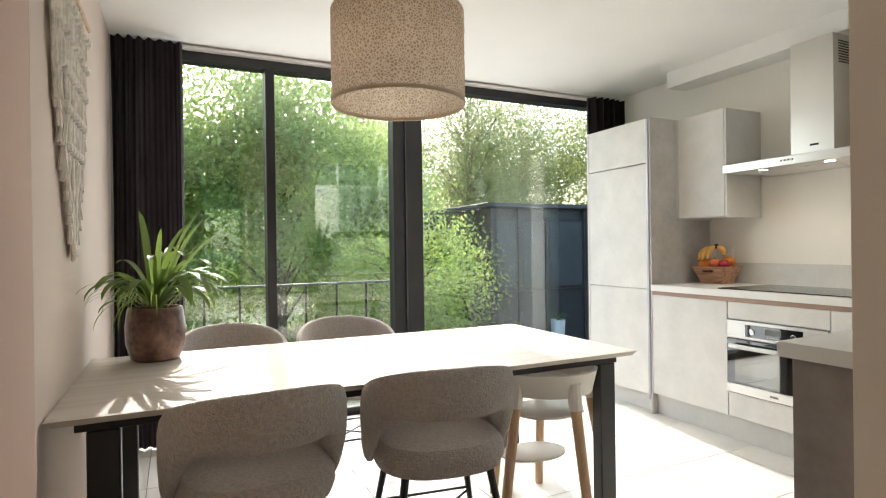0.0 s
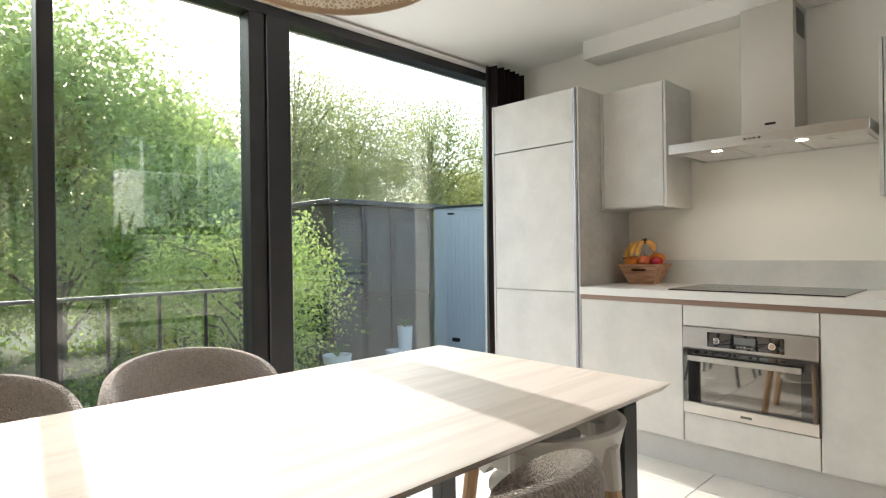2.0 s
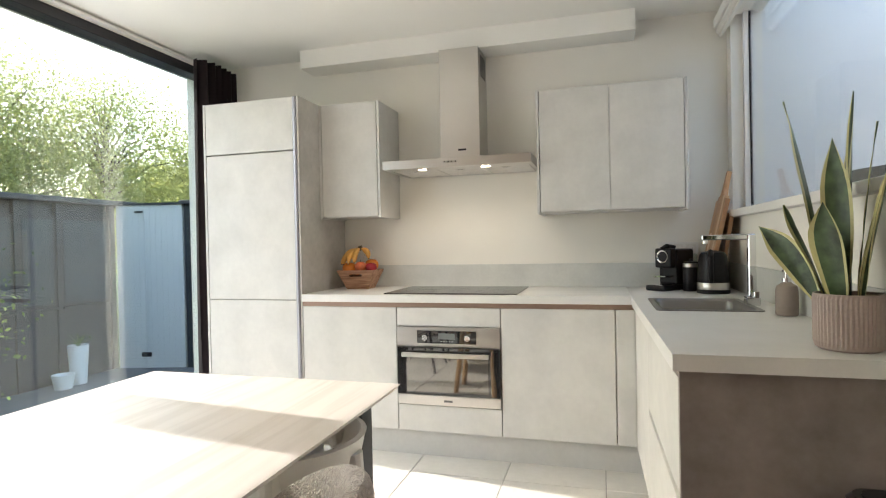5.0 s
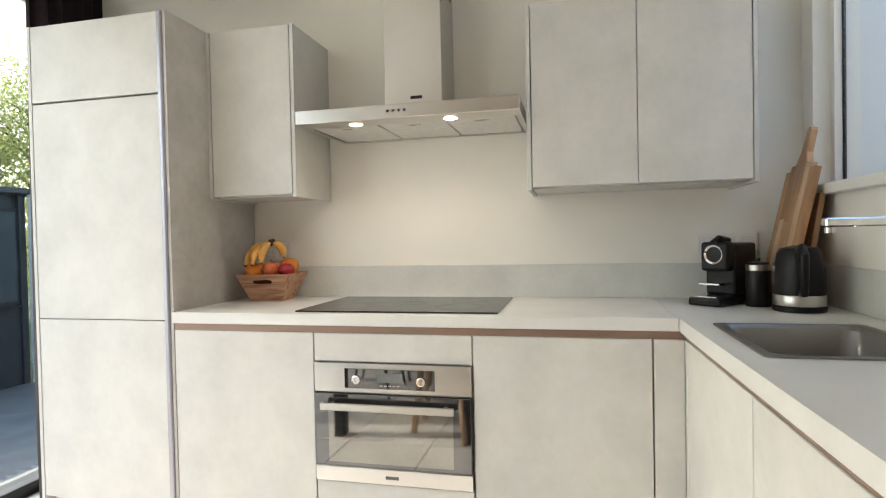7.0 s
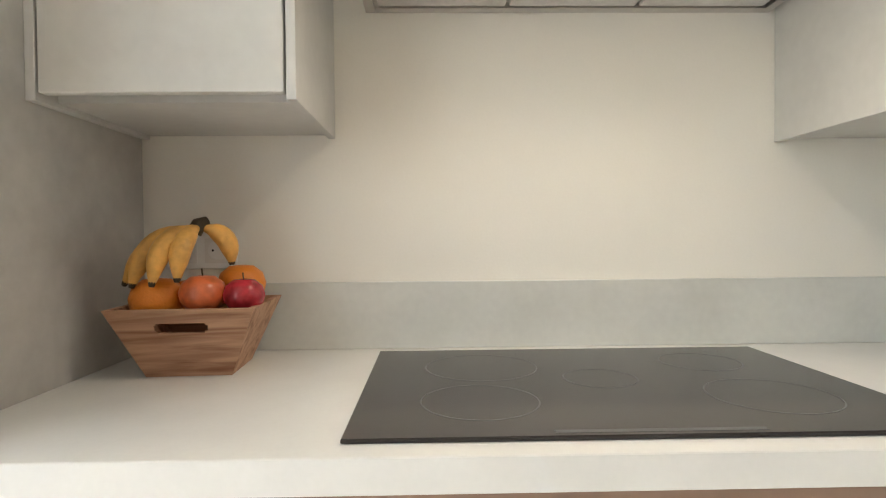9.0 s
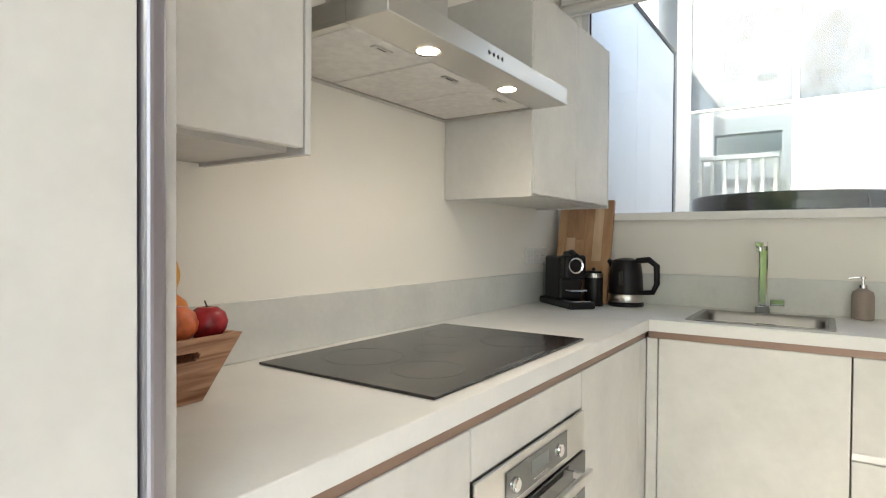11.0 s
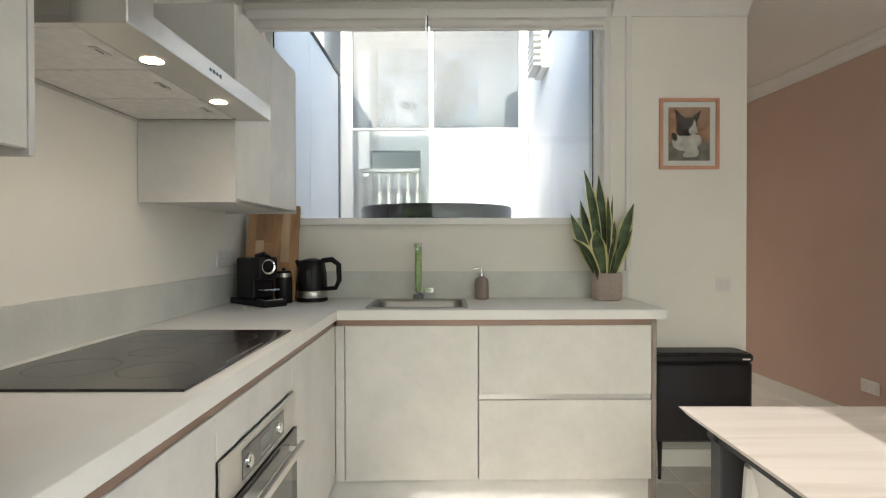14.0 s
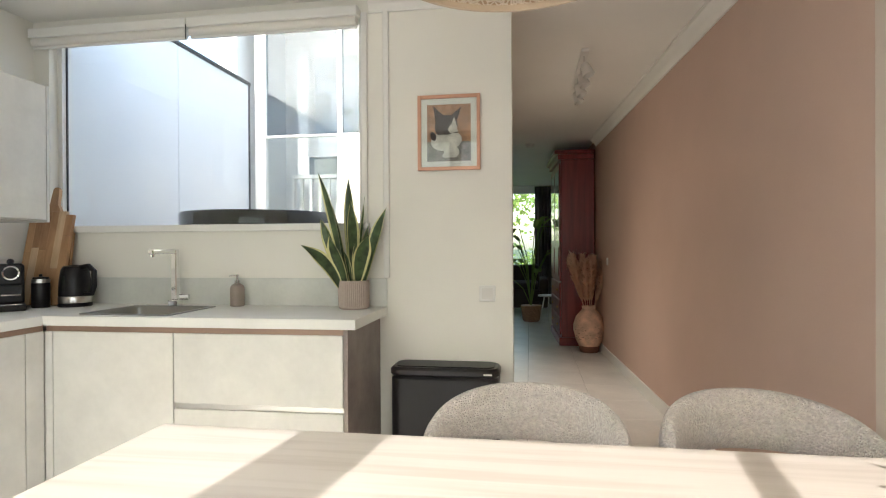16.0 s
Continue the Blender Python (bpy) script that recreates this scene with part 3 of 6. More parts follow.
# ---- chairs ----
def chair():
    c = thing("dining_chair", (0, 0, 0), "taupe boucle dining chair with wrap-around back and black metal legs", "chair", "chairs round the table")
    # seat: rounded pad
    b = bmesh.new()
    n, rings = 40, []
    for f, z in ((0.80, 0.435), (0.95, 0.445), (1.0, 0.475), (0.99, 0.510), (0.90, 0.535), (0.5, 0.545)):
        ring = []
        for i in range(n):
            a = 2 * math.pi * i / n
            e = 0.8
            ring.append(b.verts.new((0.238 * f * math.copysign(abs(math.cos(a)) ** e, math.cos(a)), 0.01 + 0.235 * f * math.copysign(abs(math.sin(a)) ** e, math.sin(a)), z)))
        rings.append(ring)
    for p, q in zip(rings, rings[1:]):
        for i in range(n):
            b.faces.new((p[i], p[(i + 1) % n], q[(i + 1) % n], q[i]))
    b.faces.new(rings[0][::-1])
    b.faces.new(rings[-1])
    part("seat", b, BOUCLE, c, smooth=True)
    # back: padded band bent round the seat, open above the seat at the rear
    b = bmesh.new()
    m, k, prev = 48, 14, None
    for i in range(m + 1):
        u = -1 + 2 * i / m
        a = u * radians(118)
        lean = 0.055
        w = abs(u)
        top = 0.815 - 0.15 * w ** 2.1 - 0.04 * w ** 6
        low = 0.645 - 0.20 * min(1, max(0, (w - 0.34) / 0.42)) ** 1.6 + 0.045 * max(0, w - 0.75) * 4
        half, mid = (top - low) / 2, (top + low) / 2
        thick = 0.030 * (1 - 0.45 * max(0, w - 0.7) / 0.3)
        ring = []
        for j in range(k):
            t = 2 * math.pi * j / k
            z = mid + half * math.copysign(abs(math.sin(t)) ** 0.7, math.sin(t))
            r = 0.238 + thick * math.copysign(abs(math.cos(t)) ** 0.8, math.cos(t)) + lean * (z - 0.45) * math.cos(a * 0.75)
            ring.append(b.verts.new((r * 1.04 * math.sin(a), -r * math.cos(a) + 0.005, z)))
        if prev:
            for j in range(k):
                b.faces.new((prev[j], prev[(j + 1) % k], ring[(j + 1) % k], ring[j]))
        else:
            b.faces.new(ring[::-1])
        prev = ring
    b.faces.new(prev)
    part("backrest", b, BOUCLE, c, smooth=True)
    for sx in (-1, 1):
        for sy in (-1, 1):
            part("leg", tube([(sx * 0.15, 0.01 + sy * 0.14, 0.44), (sx * 0.225, 0.01 + sy * 0.215, 0.0)], [0.014, 0.009], 10), BLACK_METAL, c)
    for sx in (-1, 1):
        part("stretcher", tube([(sx * 0.185, -0.165, 0.22), (-sx * 0.185, 0.185, 0.22)], 0.005, 8), BLACK_METAL, c)
    part("stretcher", tube([(-0.18, -0.165, 0.23), (0.18, -0.165, 0.23)], 0.005, 8), BLACK_METAL, c)
    part("stretcher", tube([(-0.18, 0.185, 0.23), (0.18, 0.185, 0.23)], 0.005, 8), BLACK_METAL, c)
    return c


seat_one = chair()
seat_one.matrix_basis = pose(-3.43, 1.35, 0, 0, 0, 4)
copy_thing(seat_one, pose(-2.80, 1.36, 0, 0, 0, -8))
copy_thing(seat_one, pose(-2.81, 2.46, 0, 0, 0, 178))
copy_thing(seat_one, pose(-3.40, 2.46, 0, 0, 0, 182))

# high chair
hc = thing("high_chair", (-2.13, 1.62, 0), "white plastic high chair on splayed beech legs under the table", "high chair")
HX, HY = -2.13, 1.62
b = bmesh.new()
rings = []
for r, z in ((0.165, 0.555), (0.178, 0.555), (0.196, 0.645), (0.200, 0.655), (0.186, 0.659), (0.166, 0.575), (0.150, 0.56)):
    rings.append([b.verts.new((HX + r * 1.02 * math.cos(2 * math.pi * i / 40), HY + r * math.sin(2 * math.pi * i / 40), z - (0.03 if math.sin(2 * math.pi * i / 40) > 0.3 else 0))) for i in range(40)])
for p, q in zip(rings, rings[1:] + rings[:1]):
    for i in range(40):
        b.faces.new((p[i], p[(i + 1) % 40], q[(i + 1) % 40], q[i]))
part("ring", b, WHITE_PLASTIC, hc, smooth=True)
for ang in (-90, -18, 198, 60, 120):
    ca, sa = math.cos(radians(ang)), math.sin(radians(ang))
    part("leg_socket", tube([(HX + 0.175 * ca, HY + 0.175 * sa, 0.615), (HX + 0.187 * ca, HY + 0.187 * sa, 0.505)], [0.030, 0.024], 12), WHITE_PLASTIC, hc)
    if ang not in (60, 120):
        part("leg", tube([(HX + 0.187 * ca, HY + 0.187 * sa, 0.507), (HX + 0.265 * ca, HY + 0.265 * sa, 0.0)], [0.021, 0.017], 12), LIGHT_WOOD, hc, "splayed beech leg")
    else:
        part("leg", tube([(HX + 0.187 * ca, HY + 0.187 * sa, 0.507), (HX + 0.23 * ca, HY + 0.25 * sa, 0.0)], [0.019, 0.017], 12), LIGHT_WOOD, hc, "splayed beech leg with height holes")


def plate(cx, cy, z, rx, ry, th):
    b = lathe([(0.0, 0), (0.85, 0), (1.0, 0.35), (1.0, 0.7), (0.88, 1.0), (0.0, 0.9)], n=36)
    bmesh.ops.transform(b, matrix=Matrix.Translation((cx, cy, z)) @ Matrix.Diagonal((rx, ry, th, 1)), verts=b.verts)
    return b


part("seat", plate(HX + 0.03, HY + 0.03, 0.43, 0.155, 0.13, 0.025), WHITE_PLASTIC, hc, smooth=True)
part("footrest", plate(HX - 0.02, HY + 0.06, 0.23, 0.14, 0.10, 0.022), WHITE_PLASTIC, hc, smooth=True)
hc.scale = (1.16, 1.16, 1.0)
part("cushion", plate(HX + 0.01, HY + 0.02, 0.575, 0.11, 0.10, 0.03), PATIO_WALL, hc, "pale blue cushion", smooth=True)

# ---- pendant ----
LX, LY, LZ, LR = -2.79, 1.72, 1.808, 0.28
pl = thing("pendant_lamp", (LX, LY, CZ), "beige woven two-tier drum pendant lamp over the table", "lamp")


def weave(r, z0, z1, n, m, bm):
    """A thin shell of slightly uneven weave."""
    rnd = random.Random(5)
    vs = [[bm.verts.new((LX + r * math.cos(2 * math.pi * (i + rnd.uniform(-0.25, 0.25)) / n), LY + r * math.sin(2 * math.pi * (i + rnd.uniform(-0.25, 0.25)) / n), z0 + (z1 - z0) * min(1, max(0, (j + (rnd.uniform(-0.25, 0.25) if 0 < j < m else 0)) / m)))) for i in range(n)] for j in range(m + 1)]
    for j in range(m):
        for i in range(n):
            bm.faces.new((vs[j][i], vs[j][(i + 1) % n], vs[j + 1][(i + 1) % n], vs[j + 1][i]))
    return bm


part("shade", weave(LR, LZ, LZ + 0.385, 140, 30, bmesh.new()), SHADE, pl, "woven drum shade lit from inside")
part("upper_shade", weave(LR * 0.86, LZ + 0.36, LZ + 0.50, 120, 12, bmesh.new()), SHADE, pl)
part("rim", lathe([(LR + 0.001, LZ - 0.004), (LR + 0.004, LZ), (LR + 0.004, LZ + 0.012), (LR - 0.003, LZ + 0.012), (LR - 0.003, LZ - 0.002)], (LX, LY, 0), 64, loop=True), mat("shade_binding", (0.50, 0.40, 0.29), 0.8), pl)
part("bulb", lathe([(0.0, -0.05), (0.025, -0.045), (0.035, -0.02), (0.03, 0.01), (0.014, 0.04), (0.014, 0.06)], (LX, LY, LZ + 0.2), 20), BULB_GLOW, pl, "glowing warm bulb", smooth=True)
part("cable", tube([(LX, LY, LZ + 0.25), (LX, LY, CZ - 0.02)], 0.004), BLACK, pl)
part("ceiling_rose", lathe([(0.05, -0.025), (0.055, -0.02), (0.055, -0.0005)], (LX, LY, CZ), 24), TRIM, pl)
for a in (0, 60, 120):
    ca, sa = math.cos(radians(a)) * LR * 0.86, math.sin(radians(a)) * LR * 0.86
    part("spider_wire", tube([(LX - ca, LY - sa, LZ + 0.37), (LX + ca, LY + sa, LZ + 0.37)], 0.002, 6), BLACK, pl)


# ---- curtains ----
def curtain(name, x0, x1, y, depth, z0, z1, material, label, folds, seed):
    rnd = random.Random(seed)
    b = bmesh.new()
    n, rows = folds * 10, 14
    ph = [rnd.uniform(-0.5, 0.5) for _ in range(folds + 2)]
    g = []
    for j in range(rows + 1):
        v = j / rows
        row = []
        for i in range(n + 1):
            u = i / n
            f = u * folds
            k = int(f)
            w = math.sin(2 * math.pi * f + ph[k] * (1 - (f - k)) + ph[k + 1] * (f - k) + 0.5 * math.sin(3 * v + k))
            row.append(b.verts.new((x0 + (x1 - x0) * (u * (1 - 0.06 * v * (1 - u)) + 0.012 * math.sin(5 * v + k)), y + depth * w * (0.75 + 0.25 * math.sin(2.2 * v + k)), z1 + (z0 - z1) * v)))
        g.append(row)
    for j in range(rows):
        for i in range(n):
            b.faces.new((g[j][i], g[j][i + 1], g[j + 1][i + 1], g[j + 1][i]))
    bmesh.ops.solidify(b, geom=b.faces[:], thickness=0.004)
    return solid(name, b, material, label, "curtain", smooth=True)


curtain("curtain", -3.985, -3.60, 3.35, 0.038, 0.01, 2.50, CURTAIN, "gathered dark aubergine velvet curtain beside the glass front", 7, 3)
curtain("curtain", -0.43, -0.03, 3.30, 0.055, 0.01, 2.48, CURTAIN, "gathered dark aubergine velvet curtain behind the tall cabinet", 6, 9)

# ---- macrame hanging ----
mc = thing("macrame_hanging", (-3.97, 1.9, 1.7), "off-white knotted cotton macrame hanging on the wall", "wall hanging")
part("rod", tube([(-3.978, 1.48, 2.16), (-3.978, 2.34, 2.16)], 0.011, 10), LIGHT_WOOD, mc, "wooden rod")
rnd = random.Random(11)
for i in range(56):
    y = 1.50 + 0.82 * i / 55
    w = abs(i - 27.5) / 27.5
    z_end = 1.17 + 0.52 * w ** 1.3 + rnd.uniform(-0.03, 0.03)
    yy, pts = y, []
    zz, side = 2.16, rnd.choice((-1, 1))
    for q in range(9):
        z = zz + (z_end - zz) * q / 8
        sq = 1 - 0.28 * q / 8
        pts.append((-3.984 + rnd.uniform(-0.004, 0.008), 1.91 + (yy - 1.91) * sq + side * 0.010 * math.sin(q * 2.1), z))
    part("cord", tube(pts, [0.0055] * 8 + [0.009], 5), MACRAME, mc)
for r in range(5):
    z = 2.08 - 0.13 * r
    for i in range(14 - r * 2):
        y = 1.91 + (i - (13 - r * 2) / 2) * 0.058
        part("knot", lathe([(0.0, -0.02), (0.014, -0.012), (0.017, 0), (0.014, 0.012), (0.0, 0.02)], (-3.974, y, z), 8), MACRAME, mc, smooth=True)


# ---- strap-leaved plants ----
def strap(bm, base, yaw, rise, length, width, droop, rnd, seg=9, fold=0.25):
    """An arching pointed leaf."""
    d = Vector((math.cos(yaw), math.sin(yaw), 0))
    sd = Vector((-d.y, d.x, 0))
    p, ang, prev = Vector(base), rise, None
    for i in range(seg + 1):
        t = i / seg
        w = width * (0.45 + 1.1 * t) * (1 - t) ** 0.55 if t > 0 else width * 0.4
        up = Vector((0, 0, 1)) * math.cos(ang) - d * math.sin(ang)
        cur = [bm.verts.new(p - sd * w / 2 + up * fold * w / 2), bm.verts.new(p), bm.verts.new(p + sd * w / 2 + up * fold * w / 2)]
        if prev:
            bm.faces.new((prev[0], prev[1], cur[1], cur[0]))
            bm.faces.new((prev[1], prev[2], cur[2], cur[1]))
        prev = cur
        p = p + (d * math.cos(ang) + Vector((0, 0, 1)) * math.sin(ang)) * length / seg
        ang -= droop / seg * (0.4 + 1.2 * t)
    return bm


PX, PY = -3.735, 2.27
pp = thing("potted_plant", (PX, PY, TZ), "spiky green house plant in a mottled brown glazed pot", "plant")
part("pot", lathe([(0.080, 0.0), (0.098, 0.01), (0.118, 0.08), (0.120, 0.15), (0.112, 0.215), (0.108, 0.23), (0.098, 0.23), (0.100, 0.21)], (PX, PY, TZ), 36), POT_BROWN, pp, smooth=True)
part("soil", lathe([(0.0, 0.212), (0.101, 0.208)], (PX, PY, TZ), 24), SOIL, pp)
rnd = random.Random(4)
for i in range(46):
    yaw = rnd.uniform(0, 2 * math.pi)
    young = i % 5 == 0
    r0 = rnd.uniform(0.01, 0.07)
    base = (PX + r0 * math.cos(yaw), PY + r0 * math.sin(yaw), TZ + 0.22 + rnd.uniform(0, 0.12))
    if abs(math.cos(yaw)) > 0.2 and math.cos(yaw) < -0.55:
        ln = rnd.uniform(0.18, 0.26)
    else:
        ln = rnd.uniform(0.26, 0.44)
    b = strap(bmesh.new(), base, yaw, radians(rnd.uniform(62, 84) if young else rnd.uniform(25, 65)), ln, rnd.uniform(0.034, 0.062), radians(rnd.uniform(30, 60) if young else rnd.uniform(85, 150)), rnd)
    part("leaf", b, LEAF, pp, smooth=True)
for i in range(26):
    yaw = rnd.uniform(0.3, 2 * math.pi - 0.3) + math.pi
    b = strap(bmesh.new(), (PX + 0.09 * math.cos(yaw), PY + 0.09 * math.sin(yaw), TZ + 0.24), yaw, radians(rnd.uniform(20, 55)), rnd.uniform(0.24, 0.36), 0.009, radians(rnd.uniform(120, 160)), rnd, 10)
    part("thin_leaf", b, HEDGE, pp)

SPX, SPY = -1.945, 0.112
sp = thing("snake_plant", (SPX, SPY, 0.92), "snake plant with yellow-edged leaves in a ribbed taupe pot", "plant")
b = bmesh.new()
n, rings = 96, []
for r, z in ((0.066, 0.0), (0.074, 0.006), (0.078, 0.02), (0.079, 0.13), (0.077, 0.142), (0.068, 0.142), (0.066, 0.12)):
    rings.append([b.verts.new((SPX + (r - (0.0022 if (i % 2 and 0.015 < z < 0.135 and r > 0.07) else 0)) * math.cos(2 * math.pi * i / n), SPY + (r - (0.0022 if (i % 2 and 0.015 < z < 0.135 and r > 0.07) else 0)) * math.sin(2 * math.pi * i / n), 0.92 + z)) for i in range(n)])
for p, q in zip(rings, rings[1:]):
    for i in range(n):
        b.faces.new((p[i], p[(i + 1) % n], q[(i + 1) % n], q[i]))
b.faces.new(rings[0][::-1])
part("pot", b, POT_TAUPE, sp)
part("soil", lathe([(0.0, 1.042), (0.067, 1.04)], (SPX, SPY, 0), 24), SOIL, sp)
rnd = random.Random(21)
# how far each tip leans along x and y, its height over the soil, the blade's width
blades = [(0.145, 0.10, 0.535, 0.058), (0.036, -0.03, 0.525, 0.062), (0.004, 0.03, 0.405, 0.070), (-0.044, -0.05, 0.43, 0.016), (-0.158, -0.05, 0.375, 0.064), (-0.106, 0.09, 0.235, 0.086), (-0.06, -0.06, 0.285, 0.040), (0.185, -0.03, 0.32, 0.062), (0.216, 0.15, 0.185, 0.070), (0.086, 0.12, 0.24, 0.080), (0.128, -0.05, 0.395, 0.050), (0.03, 0.06, 0.15, 0.026), (-0.02, 0.05, 0.19, 0.022), (-0.03, 0.07, 0.13, 0.020)]
for k, (lx, ly, ln, wide) in enumerate(blades):
    base = Vector((SPX + lx * 0.26, SPY + ly * 0.30, 1.03))
    tip = Vector((SPX + lx, SPY + ly, 1.055 + ln))
    bend = base.lerp(tip, 0.55) + Vector((lx * rnd.uniform(-0.30, 0.12), ly * -0.1, 0.02))
    tw = rnd.uniform(-0.5, 0.5)
    verts, faces, ids, seg = [], [], [], 12
    for i in range(seg + 1):
        t = i / seg
        c = base * (1 - t) ** 2 + bend * 2 * t * (1 - t) + tip * t * t
        ax = ((bend - base) * (1 - t) + (tip - bend) * t).normalized()
        turn = 0.8 * math.sin(k * 2.1 + 0.6) + tw * (t - 0.3) + 0.22 * math.sin(5 * t + k)
        s2 = ax.cross(Vector((math.sin(turn), math.cos(turn), 0))).normalized()
        nrm = s2.cross(ax)
        w = wide * (0.36 + 0.64 * math.sin(math.pi * min(1, t * 0.86))) * (1 if t < 0.62 else max(0.0, 1 - ((t - 0.62) / 0.38) ** 1.7)) + 0.0012
        for f in (-1, -0.74, 0, 0.74, 1):
            verts.append(c + s2 * w / 2 * f + nrm * (0.16 * w * f * f + 0.0025 * f * math.sin(11 * t + k)))
    for i in range(seg):
        for j in range(4):
            faces.append((i * 5 + j, i * 5 + j + 1, i * 5 + j + 6, i * 5 + j + 5))
            ids.append(1 if j in (0, 3) else 0)
    me = bpy.data.meshes.new("leaf")
    me.from_pydata([v - sp.location for v in verts], [], faces)
    me.materials.append(SNAKE)
    me.materials.append(SNAKE_EDGE)
    me.polygons.foreach_set("material_index", ids)
    me.shade_smooth()
    new("leaf", me).parent = sp

# ---- hood ----
hd = thing("range_hood", (-0.24, 1.52, 1.645), "brushed steel chimney range hood with two lit lamps", "range hood")
HY0, HY1 = 1.082, 1.965
part("front_panel", box(-0.482, -0.37, HY0, HY1, 1.650, 1.702, 0.002), STEEL, hd)
b = bmesh.new()
lo = [b.verts.new(v) for v in ((-0.3695, HY0, 1.702), (-0.3695, HY1, 1.702), (-0.002, HY1, 1.702), (-0.002, HY0, 1.702))]
mid = [b.verts.new(v) for v in ((-0.3695, HY0, 1.664), (-0.3695, HY1, 1.664), (-0.002, HY1, 1.664), (-0.002, HY0, 1.664))]
hi = [b.verts.new(v) for v in ((-0.27, 1.412, 1.735), (-0.27, 1.678, 1.735), (-0.002, 1.678, 1.735), (-0.002, 1.412, 1.735))]
for p, q in ((lo, hi), (mid, lo)):
    for i in range(4):
        b.faces.new((p[i], p[(i + 1) % 4], q[(i + 1) % 4], q[i]))
b.faces.new(hi)
b.faces.new(mid)
part("canopy", b, STEEL, hd)
part("chimney", box(-0.25, -0.002, 1.42, 1.67, 1.736, 2.405, 0.002), STEEL, hd)
for k in range(9):
    part("vent_slot", box(-0.20, -0.05, 1.4175, 1.4195, 2.24 + k * 0.015, 2.247 + k * 0.015), BLACK, hd)
w = (HY1 - HY0 - 0.05) / 3
for k in range(3):
    y0 = HY0 + 0.025 + k * w
    f = part("filter", box(-0.362, -0.03, y0 + 0.004, y0 + w - 0.004, 1.652, 1.6635, 0.002), FILTER, hd, "fine metal grease filter")
    part("latch", box(-0.335, -0.318, y0 + w / 2 - 0.03, y0 + w / 2 + 0.03, 1.6490, 1.6519), STEEL, f)
    part("latch_slot", box(-0.329, -0.326, y0 + w / 2 - 0.012, y0 + w / 2 + 0.018, 1.6482, 1.6489), BLACK, f)
part("edge_trim", box(-0.3695, -0.002, HY0, HY0 + 0.020, 1.650, 1.6635), STEEL, hd)
part("edge_trim", box(-0.3695, -0.002, HY1 - 0.020, HY1, 1.650, 1.6635), STEEL, hd)
part("edge_trim", box(-0.026, -0.002, HY0 + 0.021, HY1 - 0.021, 1.650, 1.6635), STEEL, hd)
for y in (1.353, 1.738):
    part("lamp_ring", lathe([(0.026, 0), (0.031, -0.003), (0.031, 0.0)], (-0.41, y, 1.6495), 28, loop=True), CHROME, hd)
    ld = bpy.data.lights.new("hood_bulb", "SPOT")
    ld.energy, ld.color, ld.spot_size, ld.spot_blend, ld.shadow_soft_size = 1.0, (1.0, 0.88, 0.74), radians(140), 1.0, 0.02
    new("hood_bulb", ld).matrix_world = look((-0.41, y, 1.642), (-0.36, y, 0.9))
    part("lamp_lens", lathe([(0.0, -0.0025), (0.0255, -0.0015)], (-0.41, y, 1.6495), 28), LAMP_GLOW, hd, "lit halogen lamp")
for k in range(4):
    part("button", lathe([(0.006, 0), (0.006, 0.008), (0.0, 0.008)], (-0.482, 1.515 + k * 0.022, 1.678), 12, axis="X"), CHROME, hd)
part("badge", box(-0.2525, -0.2502, 1.505, 1.555, 1.775, 1.787), BLACK, hd)

# ---- hob ----
hb = thing("induction_hob", (-0.32, 1.55, 0.92), "black glass induction hob set on the worktop", "hob")
part("glass", box(-0.575, -0.067, 1.162, 1.937, 0.9203, 0.9265, 0.0015), HOB_GLASS, hb)
for x, y, r in ((-0.20, 1.33, 0.072), (-0.42, 1.33, 0.09), (-0.22, 1.74, 0.10), (-0.43, 1.76, 0.085), (-0.31, 1.55, 0.06)):
    part("zone_ring", lathe([(r - 0.0012, 0.9267), (r, 0.92685), (r + 0.0012, 0.9267), (r, 0.92655)], (x, y, 0), 48, loop=True), MARK, hb)
part("touch_strip", box(-0.565, -0.555, 1.42, 1.68, 0.9266, 0.9268), MARK, hb)

# ---- oven ----
ov = thing("built_in_oven", (-0.4, 1.55, 0.3), "compact built-in oven with steel fascia and dark glass door", "oven")
part("fascia", box(-0.612, -0.603, 1.254, 1.846, 0.633, 0.741, 0.0015), STEEL, ov)
pn = part("display_panel", box(-0.6145, -0.6125, 1.385, 1.725, 0.650, 0.722, 0.0006), OVEN_GLASS, ov)
part("screen", box(-0.6152, -0.6146, 1.505, 1.600, 0.675, 0.708), mat("grey_screen", (0.16, 0.17, 0.16), 0.3, vary=0.05, bump=0), pn)
for y in (1.435, 1.68):
    part("knob", lathe([(0.017, 0), (0.016, -0.005), (0.013, -0.007), (0.0, -0.007)], (-0.615, y, 0.682), 24, axis="X"), CHROME, pn, "chrome knob")
for k in range(5):
    part("button", box(-0.6152, -0.6146, 1.515 + k * 0.016, 1.525 + k * 0.016, 0.661, 0.664), STEEL, pn)
dr = part("door", box(-0.618, -0.603, 1.256, 1.844, 0.362, 0.629, 0.002), OVEN_GLASS, ov, "dark reflective glass door")
part("door_window", box(-0.6188, -0.6181, 1.32, 1.79, 0.378, 0.575), mat("oven_window", (0.30, 0.29, 0.27), 0.04, 1.0, vary=0.05, bump=0), dr)
part("handle", box(-0.660, -0.645, 1.31, 1.805, 0.578, 0.604, 0.003), STEEL, dr, "steel bar handle")
for y in (1.34, 1.765):
    part("handle_post", box(-0.6448, -0.6185, y, y + 0.012, 0.583, 0.599), STEEL, dr)
part("kick_strip", box(-0.614, -0.603, 1.254, 1.846, 0.303, 0.359, 0.0015), STEEL, ov)
